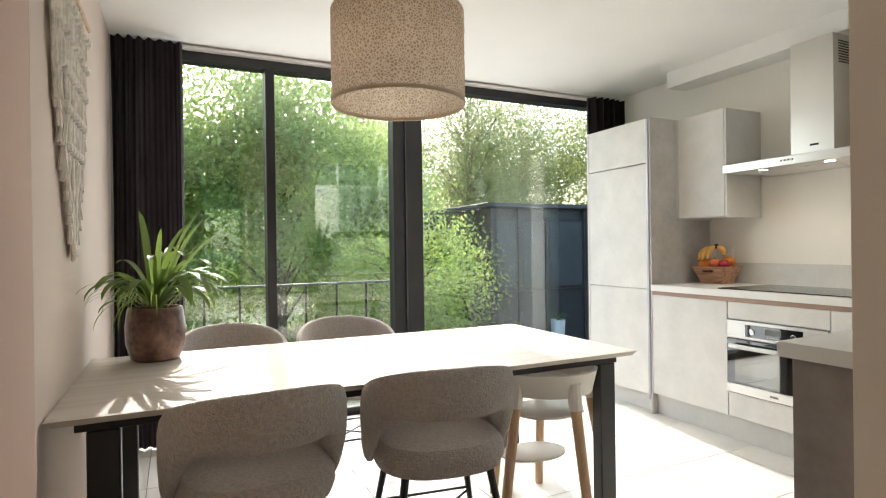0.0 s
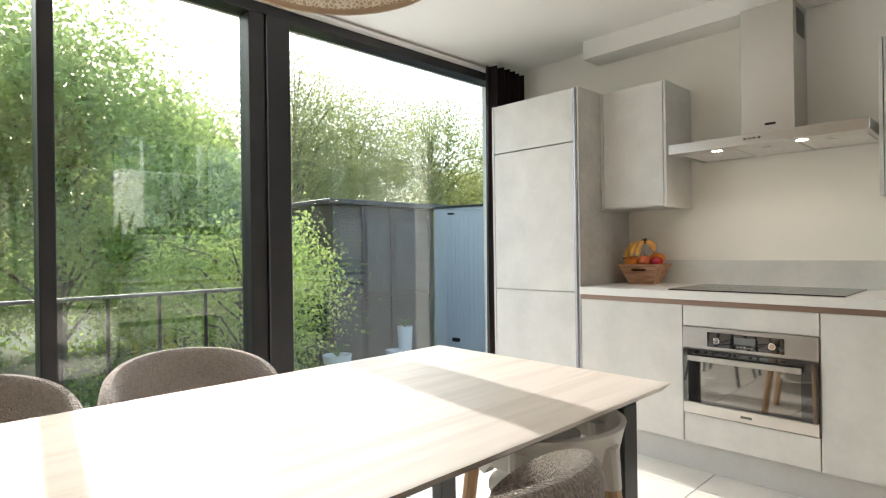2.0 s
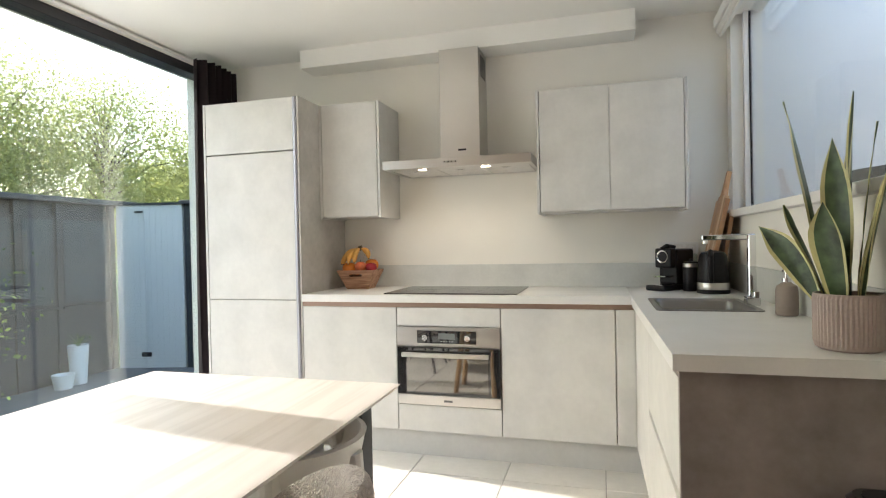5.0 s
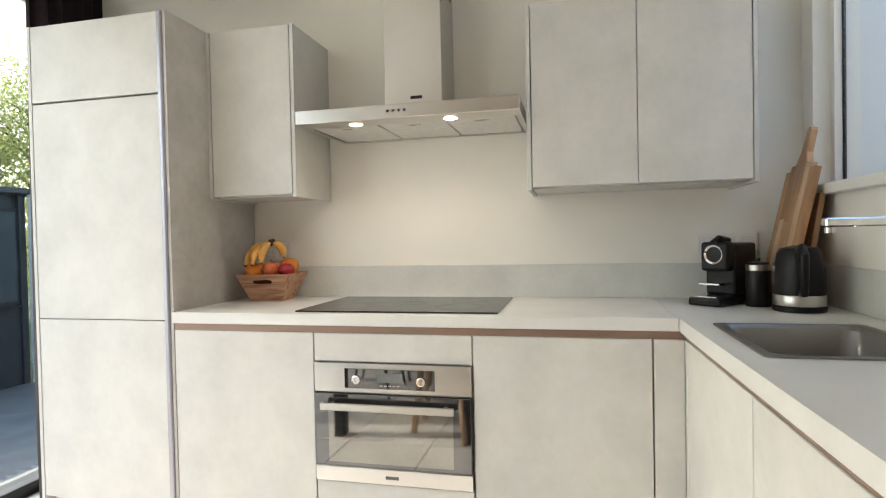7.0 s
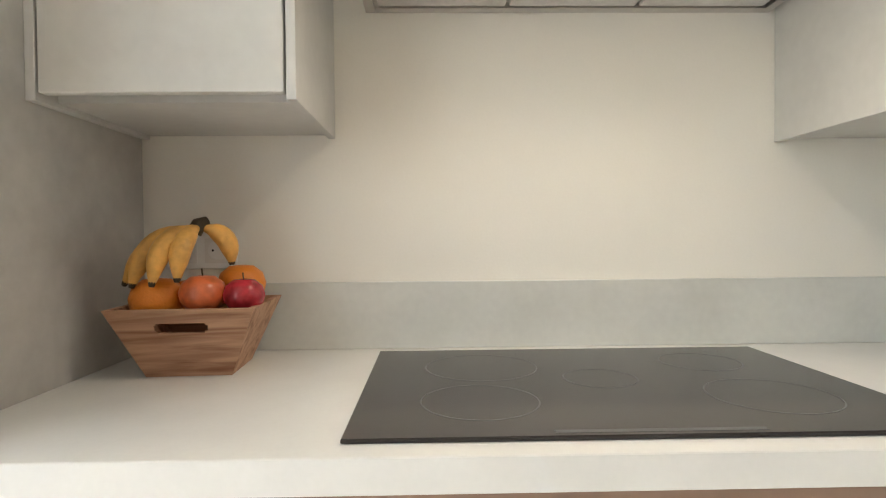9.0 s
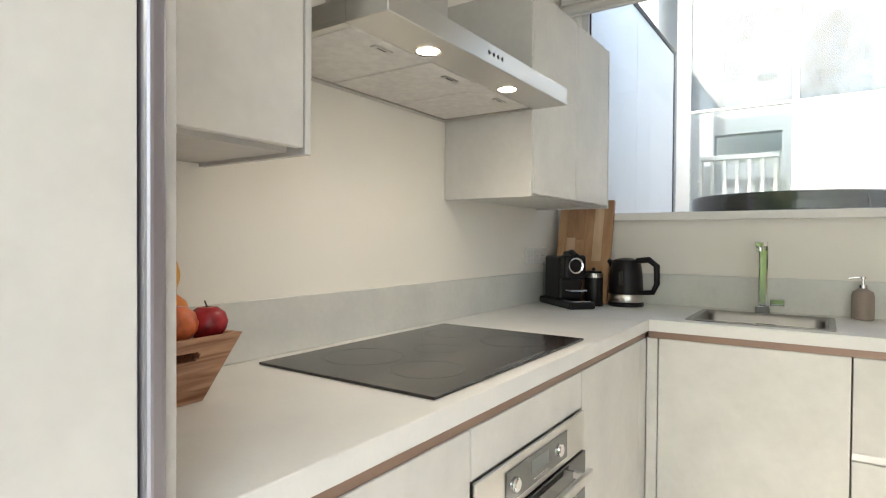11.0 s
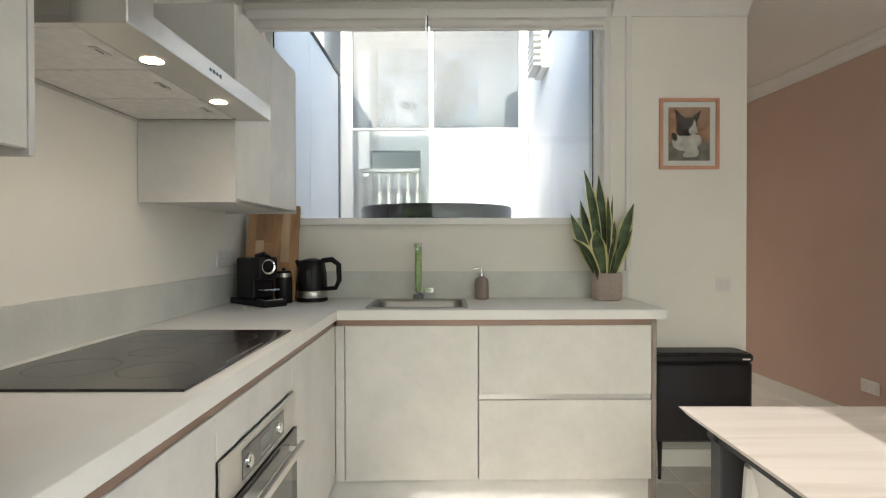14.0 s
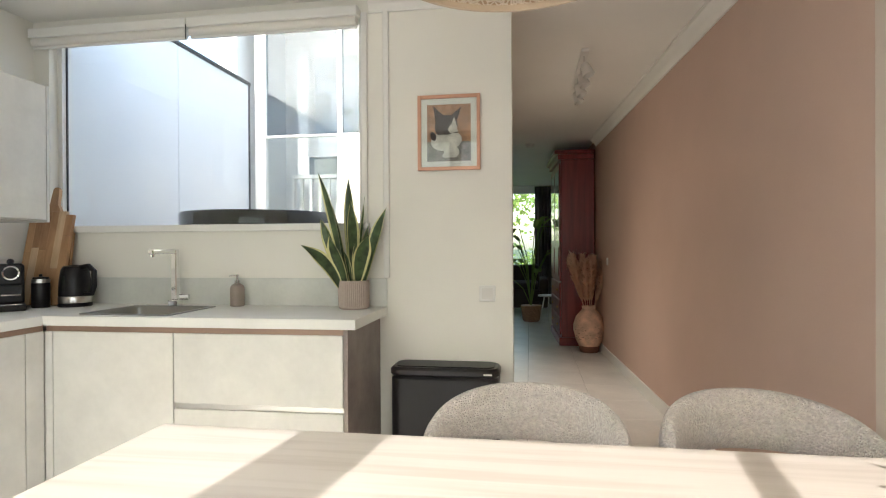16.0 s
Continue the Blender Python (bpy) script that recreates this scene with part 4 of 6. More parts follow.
part("badge", box(-0.6146, -0.6142, 1.525, 1.575, 0.323, 0.335), MARK, ov)

# ---- sink and tap ----
sk = thing("sink", (-0.97, 0.31, 0.92), "inset stainless steel sink in the worktop", "sink")
b = bmesh.new()
def ring_at(x0, x1, y0, y1, z, r, bm):
    vs = []
    for cx, cy, a0 in ((x1 - r, y1 - r, 0), (x0 + r, y1 - r, 90), (x0 + r, y0 + r, 180), (x1 - r, y0 + r, 270)):
        for k in range(6):
            a = radians(a0 + 18 * k)
            vs.append(bm.verts.new((cx + r * math.cos(a), cy + r * math.sin(a), z)))
    return vs
levels = [(-0.012, 0.9205, 0.02), (-0.012, 0.9245, 0.02), (0.010, 0.9245, 0.03), (0.018, 0.912, 0.04), (0.022, 0.79, 0.05), (0.045, 0.775, 0.06)]
rr = [ring_at(SX0 + o, SX1 - o, SKY0 + o, SKY1 - o, z, r, b) for o, z, r in levels]
for p, q in zip(rr, rr[1:]):
    for i in range(24):
        b.faces.new((p[i], p[(i + 1) % 24], q[(i + 1) % 24], q[i]))
b.faces.new(rr[-1])
# steel darkened in colour for the shade inside the deep basin
part("basin", b, mat("shaded_sink_steel", (0.30, 0.29, 0.28), 0.38, 1.0, vary=0.04, fine=260, bump=0.04), sk, smooth=True)
part("drain", lathe([(0.0, 0.7775), (0.035, 0.777), (0.043, 0.7755)], (-0.97, 0.315, 0), 28), CHROME, sk)
part("overflow", box(-1.005, -0.935, 0.1545, 0.158, 0.865, 0.885, 0.0015), BLACK, sk)
tp = thing("mixer_tap", (-0.955, 0.10, 0.92), "chrome square-section mixer tap with a side lever", "tap")
part("base", box(-0.982, -0.928, 0.078, 0.132, 0.9203, 0.955, 0.003), CHROME, tp)
part("column", box(-0.971, -0.939, 0.090, 0.120, 0.9555, 1.222, 0.004), CHROME, tp)
part("spout", box(-0.970, -0.940, 0.1205, 0.30, 1.198, 1.221, 0.004), CHROME, tp)
part("nozzle", lathe([(0.012, 0), (0.012, 0.014), (0.009, 0.0145)], (-0.955, 0.285, 1.1835), 18), CHROME, tp)
part("lever", box(-1.035, -0.9825, 0.094, 0.116, 0.955, 0.985, 0.003), CHROME, tp)

# soap dispenser
so = thing("soap_dispenser", (-1.290, 0.068, 0.92), "taupe stoneware soap dispenser with a chrome pump", "soap dispenser")
part("bottle", lathe([(0.033, 0.0), (0.037, 0.004), (0.037, 0.09), (0.033, 0.108), (0.018, 0.118), (0.014, 0.122)], (-1.290, 0.068, 0.9203), 28), SOAP, so, smooth=True)
part("collar", lathe([(0.015, 0.1225), (0.015, 0.136), (0.006, 0.138), (0.006, 0.158), (0.010, 0.159), (0.010, 0.167), (0.0, 0.167)], (-1.290, 0.068, 0.9203), 18), CHROME, so)
part("nozzle", tube([(-1.290, 0.068, 1.083), (-1.259, 0.068, 1.084), (-1.244, 0.068, 1.078)], 0.004, 8), CHROME, so)

# kettle
KX, KY = -0.405, 0.16
kt = thing("kettle", (KX, KY, 0.92), "black electric kettle with a steel band and water gauge", "kettle")
part("base", lathe([(0.078, 0.0), (0.080, 0.004), (0.080, 0.016), (0.070, 0.02)], (KX, KY, 0.9203), 36), BLACK, kt)
part("steel_band", lathe([(0.0775, 0.0205), (0.0785, 0.024), (0.0785, 0.054), (0.077, 0.056)], (KX, KY, 0.9203), 36), STEEL, kt, smooth=True)
part("body", lathe([(0.076, 0.0565), (0.0775, 0.07), (0.074, 0.14), (0.066, 0.195), (0.056, 0.212), (0.02, 0.221), (0.0, 0.222)], (KX, KY, 0.9203), 36), BLACK, kt, smooth=True)
part("handle", tube([(KX - 0.055, KY + 0.018, 1.130), (KX - 0.11, KY + 0.03, 1.136), (KX - 0.145, KY + 0.036, 1.110), (KX - 0.147, KY + 0.036, 1.03), (KX - 0.128, KY + 0.03, 0.990), (KX - 0.074, KY + 0.02, 0.985)], [0.013, 0.014, 0.014, 0.013, 0.012, 0.011], 12), BLACK, kt, smooth=True)
part("spout", tube([(KX + 0.055, KY - 0.012, 1.10), (KX + 0.088, KY - 0.02, 1.128)], [0.022, 0.010], 10), BLACK, kt)
part("gauge", box(KX - 0.012, KX + 0.012, KY + 0.0745, KY + 0.0790, 1.00, 1.085, 0.002), GREEN_GLASS, kt)

# coffee machine
CX, CY = -0.155, 0.305
cm = thing("coffee_machine", (CX, CY, 0.92), "slim black capsule coffee machine with chrome details", "coffee machine")


def turned(bm, deg, about):
    bmesh.ops.rotate(bm, verts=bm.verts, cent=about, matrix=Matrix.Rotation(radians(deg), 3, "Z"))
    return bm


cc, ct = Vector((CX, CY, 0.92)), -42
def cp(name, bm, m, parent, label="", smooth=False):
    return part(name, turned(bm, ct, cc), m, parent, label, smooth)
cp("base", box(CX - 0.20, CX + 0.13, CY - 0.062, CY + 0.062, 0.9203, 0.951, 0.008, seg=2), BLACK, cm)
cp("body", box(CX - 0.085, CX + 0.075, CY - 0.058, CY + 0.058, 0.9515, 1.150, 0.012, seg=3), BLACK, cm)
cp("head", box(CX - 0.13, CX - 0.075, CY - 0.052, CY + 0.052, 1.045, 1.155, 0.012, seg=3), BLACK, cm)
cp("top_lever", tube([(CX - 0.135, CY, 1.15), (CX - 0.09, CY, 1.164), (CX - 0.02, CY, 1.160)], [0.012, 0.016, 0.010], 10), BLACK, cm)
cp("dial_ring", lathe([(0.028, 0), (0.036, -0.003), (0.036, 0.004), (0.028, 0.004)], (CX - 0.1305, CY, 1.108), 32, axis="X", loop=True), CHROME, cm, "chrome ring")
cp("dial", lathe([(0.0, -0.003), (0.0275, -0.002), (0.0275, 0.002)], (CX - 0.1305, CY, 1.108), 28, axis="X"), BLACK, cm)
cp("cup_shelf", box(CX - 0.165, CX - 0.086, CY - 0.04, CY + 0.04, 0.995, 1.003, 0.002), CHROME, cm)
cp("drip_grid", box(CX - 0.19, CX - 0.10, CY - 0.042, CY + 0.042, 0.9515, 0.956, 0.001), CHROME, cm)
cp("water_tank", box(CX + 0.0755, CX + 0.125, CY - 0.05, CY + 0.05, 0.9515, 1.12, 0.01, seg=2), GREEN_GLASS, cm)
fr_x, fr_y = -0.283, 0.250
mf = thing("milk_frother", (fr_x, fr_y, 0.92), "black milk frother with a clear lid", "milk frother")
part("cup", lathe([(0.040, 0.0), (0.042, 0.004), (0.042, 0.125), (0.040, 0.13)], (fr_x, fr_y, 0.9203), 28), BLACK, mf, smooth=True)
part("rim", lathe([(0.041, 0.1305), (0.0415, 0.15), (0.038, 0.151)], (fr_x, fr_y, 0.9203), 28), STEEL, mf)
part("lid", lathe([(0.038, 0.1515), (0.034, 0.16), (0.008, 0.163), (0.008, 0.175), (0.0, 0.176)], (fr_x, fr_y, 0.9203), 24), BLACK, mf, smooth=True)


# cutting boards leaning on the corner walls
def board(name, x0, x1, z1, lean_y, thick, mats, label, staves, seed, lean=7, grip=0.0):
    ob = thing(name, ((x0 + x1) / 2, lean_y, 0.92), label, "cutting board")
    rnd = random.Random(seed)
    edges = [x0 + (x1 - x0) * i / staves for i in range(staves + 1)]
    tilt = Matrix.Rotation(radians(lean), 3, "X")
    piv = Vector((0, lean_y, 0.9215))
    for i in range(staves):
        cut = rnd.uniform(0.35, 0.75)
        zc = 0.9215 + (z1 - 0.9215) * cut
        end = z1 - (0.02 if i in (0, staves - 1) else 0)
        for za, zb in ((0.9215, zc - 0.0004), (zc + 0.0004, end)):
            b = box(edges[i] + 0.0003, edges[i + 1] - 0.0003, lean_y, lean_y + thick, za, zb, 0.0008)
            bmesh.ops.rotate(b, verts=b.verts, cent=piv, matrix=tilt)
            part("stave", b, rnd.choice(mats), ob)
    if grip:
        mx = (x0 + x1) / 2
        b = prism([(mx - 0.052, z1 + 0.0004), (mx + 0.052, z1 + 0.0004), (mx + 0.024, z1 + 0.045), (mx + 0.019, grip - 0.012), (mx + 0.010, grip), (mx - 0.010, grip), (mx - 0.019, grip - 0.012), (mx - 0.024, z1 + 0.045)], 0, thick)
        for v in b.verts:
            v.co = Vector((v.co.x, lean_y + v.co.z, v.co.y))
        bmesh.ops.rotate(b, verts=b.verts, cent=piv, matrix=tilt)
        part("handle", b, mats[0], ob)
    return ob


board("cutting_board", -0.322, -0.052, 1.445, 0.165, 0.022, [BOARD_B, BOARD_B, BOARD_C, BOARD_A], "light stave-glued wooden cutting board with a handle leaning on the wall", 6, 2, 12.5, 1.585)
board("cutting_board", -0.30, -0.035, 1.345, 0.10, 0.018, [BOARD_A, BOARD_A], "dark brown wooden cutting board behind a lighter one", 4, 5, 9)

# ---- fruit bowl ----
bx, by = -0.168, 2.262
fb = thing("fruit_bowl", (bx, by, 0.92), "rustic wooden fruit bowl with cut-out handles on the worktop", "bowl")
BT, BB, BH, BTH = (0.112, 0.125), (0.066, 0.074), 0.124, 0.011


def bowl_side(axis, sign, spans):
    """One sloping side board out of blocks (u0, u1, v0, v1): u along the side, v up it."""
    b = bmesh.new()

    def at(u, v, d):
        hx, hy = (BB[k] + (BT[k] - BB[k]) * v for k in (0, 1))
        z = 0.9203 + BH * v
        if axis == "x":
            return (bx + sign * (hx - d), by + u * hy, z)
        return (bx + u * (hx - BTH), by + sign * (hy - d), z)

    for u0, u1, v0, v1 in spans:
        lo = [b.verts.new(at(u, v, 0)) for u, v in ((u0, v0), (u1, v0), (u1, v1), (u0, v1))]
        hi = [b.verts.new(at(u, v, BTH)) for u, v in ((u0, v0), (u1, v0), (u1, v1), (u0, v1))]
        b.faces.new(lo)
        b.faces.new(hi[::-1])
        for k in range(4):
            b.faces.new((lo[k], lo[(k + 1) % 4], hi[(k + 1) % 4], hi[k]))
    return b


def bp_(name, bm, m, parent, label="", smooth=False):
    return part(name, turned(bm, 3, Vector((bx, by, 0.92))), m, parent, label, smooth)


whole = [(-1, 1, 0, 1)]
slotted = [(-1, 1, 0, 0.66), (-1, 1, 0.80, 1), (-1, -0.40, 0.66, 0.80), (0.40, 1, 0.66, 0.80), (-0.40, -0.36, 0.66, 0.69), (-0.40, -0.36, 0.77, 0.80), (0.36, 0.40, 0.66, 0.69), (0.36, 0.40, 0.77, 0.80)]
for ax, sg, spans in (("x", -1, slotted), ("x", 1, slotted), ("y", -1, whole), ("y", 1, whole)):
    bp_("side_board", bowl_side(ax, sg, spans), BOWL_WOOD, fb)
bp_("bottom_board", box(bx - 0.055, bx + 0.055, by - 0.062, by + 0.062, 0.9205, 0.932), BOWL_WOOD, fb)


def fruit(name, x, y, z, r, m, label, squash=0.92, stalk=True):
    prof = [(0.0, -0.86), (0.25, -0.95), (0.62, -0.78), (0.93, -0.3), (1.0, 0.1), (0.86, 0.55), (0.5, 0.86), (0.2, 0.90), (0.0, 0.80)]
    ob = thing(name, (x, y, z - r), label, "fruit")
    part("skin", lathe([(a * r, c * r * squash) for a, c in prof], (x, y, z), 26), m, ob, smooth=True)
    if stalk:
        part("stalk", tube([(x, y, z + r * 0.74), (x + 0.004, y + 0.003, z + r * 1.12)], 0.0015, 6), BROWN, ob)
    return ob


fruit("orange", bx - 0.050, by + 0.058, 1.054, 0.047, ORANGE, "orange in the fruit bowl", 0.93, False)
fruit("orange", bx + 0.042, by - 0.062, 1.072, 0.046, ORANGE, "orange in the fruit bowl", 0.95, False)
fruit("orange", bx + 0.048, by + 0.045, 1.046, 0.042, ORANGE, "orange in the fruit bowl", 0.95, False)
fruit("apple", bx - 0.056, by - 0.026, 1.064, 0.041, PEACH, "yellow and red apple in the fruit bowl")
fruit("apple", bx - 0.048, by - 0.096, 1.060, 0.037, APPLE, "dark red apple in the fruit bowl")
bn = thing("banana_bunch", (bx, by + 0.04, 1.06), "bunch of ripe yellow bananas on the fruit", "fruit")
stem = Vector((-0.182, 2.258, 1.186))
for tip, bulge in (((-0.192, 2.390, 1.084), 0.022), ((-0.252, 2.346, 1.085), 0.028), ((-0.268, 2.304, 1.088), 0.028), ((-0.258, 2.266, 1.094), 0.024), ((-0.165, 2.205, 1.118), 0.020)):
    tip = Vector(tip)
    way = tip - stem
    out = (Vector((way.x, way.y, 0)).normalized() * 0.75 + Vector((0, 0, 0.65))) * bulge
    pts = [stem + way * t + out * math.sin(math.pi * t) for t in [i / 11 for i in range(12)]]
    part("banana", tube(pts, [0.0065, 0.0075, 0.0105, 0.0155, 0.018, 0.019, 0.019, 0.0185, 0.0175, 0.015, 0.0105, 0.006], 9), BANANA, bn, smooth=True)
    part("tip", tube([tip - (pts[-1] - pts[-2]) * 0.12, tip + (pts[-1] - pts[-2]) * 0.45], [0.0068, 0.004], 8), BROWN, bn)
part("crown", tube([stem + Vector((-0.004, 0.008, -0.012)), stem + Vector((0, 0, 0.004)), stem + Vector((0.010, -0.012, 0.010))], [0.014, 0.014, 0.010], 9), BROWN, bn, smooth=True)


# ---- sockets and switch ----
def socket(y0, n, z, label):
    ob = thing("socket", (-0.002, y0, z), label, "socket")
    part("frame", box(-0.010, -0.001, y0 - 0.0405, y0 + 0.0405 + 0.071 * (n - 1), z - 0.0405, z + 0.0405, 0.002), TRIM, ob)
    for k in range(n):
        i = part("insert", box(-0.0115, -0.0101, y0 - 0.027 + 0.071 * k, y0 + 0.027 + 0.071 * k, z - 0.027, z + 0.027, 0.0005), WHITE_PLASTIC, ob)
        part("well", lathe([(0.021, -0.0003), (0.0205, -0.0006), (0.0, -0.0005)], (-0.0115, y0 + 0.071 * k, z), 24, axis="X"), PAPER, i)
        for q in (-0.0095, 0.0095):
            part("hole", lathe([(0.0025, -0.0007), (0.0, -0.0009)], (-0.0117, y0 + 0.071 * k + q, z), 10, axis="X"), BLACK, i)


socket(2.29, 2, 1.138, "white double socket above the worktop")
socket(0.21, 3, 1.146, "white triple socket near the corner")
sw = thing("light_switch", (-2.61, 0.002, 0.99), "white square light switch", "switch")
part("frame", box(-2.6505, -2.5695, 0.001, 0.010, 0.951, 1.032, 0.002), TRIM, sw)
part("rocker", box(-2.638, -2.582, 0.0101, 0.0135, 0.964, 1.019, 0.001), WHITE_PLASTIC, sw)

def rose_plate(y, z, n, name, label, category):
    x = rose_x(y) + 0.001
    ob = thing(name, (x, y, z), label, category)
    part("frame", box(x, x + 0.010, y - 0.0405, y + 0.0405 + 0.071 * (n - 1), z - 0.0405, z + 0.0405, 0.002), TRIM, ob)
    for k in range(n):
        i = part("insert", box(x + 0.0101, x + 0.013, y - 0.027 + 0.071 * k, y + 0.027 + 0.071 * k, z - 0.027, z + 0.027, 0.001), WHITE_PLASTIC, ob)
        if category == "socket":
            part("well", lathe([(0.0215, 0.0002), (0.0205, 0.0016), (0.019, 0.0004), (0.0, 0.0003)], (x + 0.0131, y + 0.071 * k, z), 24, axis="X"), PAPER, i)


rose_plate(-0.58, 0.29, 2, "socket", "white double socket low on the rose wall", "socket")
rose_plate(-3.5, 1.06, 1, "light_switch", "white light switch on the rose wall", "switch")

# ---- cat picture ----
pc = thing("picture_frame", (-2.42, 0.005, 1.8), "painting of a cat in a copper-coloured frame with white mount", "picture")
X0, X1, Z0, Z1 = -2.578, -2.258, 1.618, 2.000
for x0, x1, z0, z1 in ((X0, X0 + 0.017, Z0, Z1), (X1 - 0.017, X1, Z0, Z1), (X0 + 0.0172, X1 - 0.0172, Z0, Z0 + 0.017), (X0 + 0.0172, X1 - 0.0172, Z1 - 0.017, Z1)):
    part("frame_bar", box(x0, x1, 0.001, 0.022, z0, z1, 0.001), COPPER, pc)
part("mount", box(X0 + 0.0175, X1 - 0.0175, 0.002, 0.010, Z0 + 0.0175, Z1 - 0.0175), PAPER, pc)
ax0, ax1, az0, az1 = -2.53, -2.306, 1.664, 1.952
part("picture", box(ax0, ax1, 0.0102, 0.0112, az0, az1), PAINT_OCHRE, pc)
part("painted_floor", box(ax0, ax1, 0.0113, 0.0117, az0, az0 + 0.10), PAINT_GREY, pc)


def blob(cx, cz, rx, rz, y, material, name, rot=0, sides=28):
    b = lathe([(0.0, 0.0), (1.0, 0.0), (1.0, 0.0004), (0.0, 0.0004)], n=sides, axis="Y")
    if sides == 3:
        bmesh.ops.rotate(b, verts=b.verts, cent=(0, 0, 0), matrix=Matrix.Rotation(radians(90), 3, "Y"))
    bmesh.ops.transform(b, matrix=Matrix.Translation((cx, y, cz)) @ Matrix.Rotation(radians(rot), 4, "Y") @ Matrix.Diagonal((rx, 1, rz, 1)), verts=b.verts)
    return part(name, b, material, pc)


def wedge(corners, y, material, name):
    """A flat painted patch with a few corners, as (x, z)."""
    b = bmesh.new()
    lo = [b.verts.new((x, y, z)) for x, z in corners]
    hi = [b.verts.new((x, y + 0.0004, z)) for x, z in corners]
    b.faces.new(lo)
    b.faces.new(hi[::-1])
    for i in range(len(corners)):
        j = (i + 1) % len(corners)
        b.faces.new((lo[j], lo[i], hi[i], hi[j]))
    bmesh.ops.recalc_face_normals(b, faces=b.faces)
    return part(name, b, material, pc)


blob(-2.405, 1.768, 0.080, 0.052, 0.0120, PAINT_PALE, "painted_body", 8)
blob(-2.432, 1.712, 0.040, 0.030, 0.0120, PAINT_PALE, "painted_paws", -8)
blob(-2.404, 1.693, 0.020, 0.013, 0.0126, PAINT_PALE, "painted_paw")
blob(-2.444, 1.695, 0.019, 0.014, 0.0126, PAINT_PALE, "painted_paw")
blob(-2.338, 1.792, 0.014, 0.024, 0.0126, PAINT_DARK, "painted_flank", 20)
blob(-2.408, 1.848, 0.056, 0.050, 0.0126, PAINT_DARK, "painted_head", 14)
blob(-2.376, 1.838, 0.030, 0.042, 0.0130, PAINT_DARK, "painted_cheek", -10)
wedge([(-2.339, 1.944), (-2.352, 1.846), (-2.398, 1.892)], 0.0128, PAINT_DARK, "painted_ear")
wedge([(-2.482, 1.938), (-2.430, 1.896), (-2.462, 1.872)], 0.0128, PAINT_DARK, "painted_ear")
wedge([(-2.446, 1.888), (-2.431, 1.852), (-2.412, 1.826), (-2.424, 1.806), (-2.455, 1.803), (-2.468, 1.818), (-2.458, 1.846)], 0.0135, PAINT_PALE, "painted_muzzle")
blob(-2.430, 1.855, 0.008, 0.005, 0.0141, PAINT_GREY, "painted_eye", -12)
blob(-2.464, 1.826, 0.006, 0.005, 0.0141, PAINT_OCHRE, "painted_nose")
wedge([(-2.440, 1.808), (-2.470, 1.813), (-2.462, 1.803)], 0.0141, PAINT_DARK, "painted_mouth")
pg = part("picture_glass", box(X0 + 0.0175, X1 - 0.0175, 0.0152, 0.0168, Z0 + 0.0175, Z1 - 0.0175), GLASS, pc)
pg.visible_shadow = False

# ---- waste bin ----
wb = thing("waste_bin", (-2.41, 0.115, 0), "matt black two-lid waste bin on thin legs", "bin")
def rounded(x0, x1, y0, y1, z0, z1, r, edge=0.006):
    b = bmesh.new()
    prev = None
    for o, z in ((edge, z0), (0, z0 + edge), (0, z1 - edge), (edge, z1)):
        cur = ring_at(x0 + o, x1 - o, y0 + o, y1 - o, z, max(0.004, r - o), b)
        if prev:
            for i in range(24):
                b.faces.new((prev[i], prev[(i + 1) % 24], cur[(i + 1) % 24], cur[i]))
        else:
            b.faces.new(cur[::-1])
        prev = cur
    b.faces.new(prev)
    return b
part("body", rounded(-2.676, -2.152, 0.020, 0.206, 0.20, 0.605, 0.05, 0.012), BIN, wb, smooth=True)
part("lid", rounded(-2.680, -2.148, 0.018, 0.212, 0.6055, 0.650, 0.05, 0.012), BIN, wb, smooth=True)
part("lid_top", rounded(-2.655, -2.173, 0.038, 0.190, 0.6502, 0.655, 0.04, 0.003), BLACK, wb)
for x in (-2.63, -2.20):
    for y in (0.05, 0.175):
        part("leg", tube([(x, y, 0.203), (x, y, 0.0)], [0.013, 0.008], 12), BIN, wb)
part("badge", box(-2.645, -2.605, 0.2125, 0.2132, 0.622, 0.630), PAPER, wb)

# ---- patio window ----
w2 = thing("window_2", (-1.0, -0.05, 1.36), "white framed fixed kitchen window to the patio", "window", kind="structure")
part("window_sill", box(-2.0, -0.03, -0.06, 0.045, 1.318, 1.355, 0.003), TRIM, w2)
part("frame_bar", box(-1.955, -1.925, -0.12, -0.06, 1.355, 2.46), TRIM, w2)
part("frame_bar", box(-0.13, -0.10, -0.12, -0.06, 1.355, 2.46), TRIM, w2)
part("gasket", box(-1.9245, -1.920, -0.098, -0.086, 1.355, 2.46), BLACK, w2)
part("gasket", box(-0.135, -0.1305, -0.098, -0.086, 1.355, 2.46), BLACK, w2)
p = part("pane", box(-1.9195, -0.1355, -0.095, -0.089, 1.355, 2.46), GLASS, w2)
p.visible_shadow = False
for x0, x1 in ((-1.99, -1.957), (-2.105, -2.075)):
    solid("trim", box(x0, x1, 0.0005, 0.018, 1.356 if x0 > -2 else 1.068, 2.449, 0.003), TRIM, "white painted window casing", "trim", "structure")
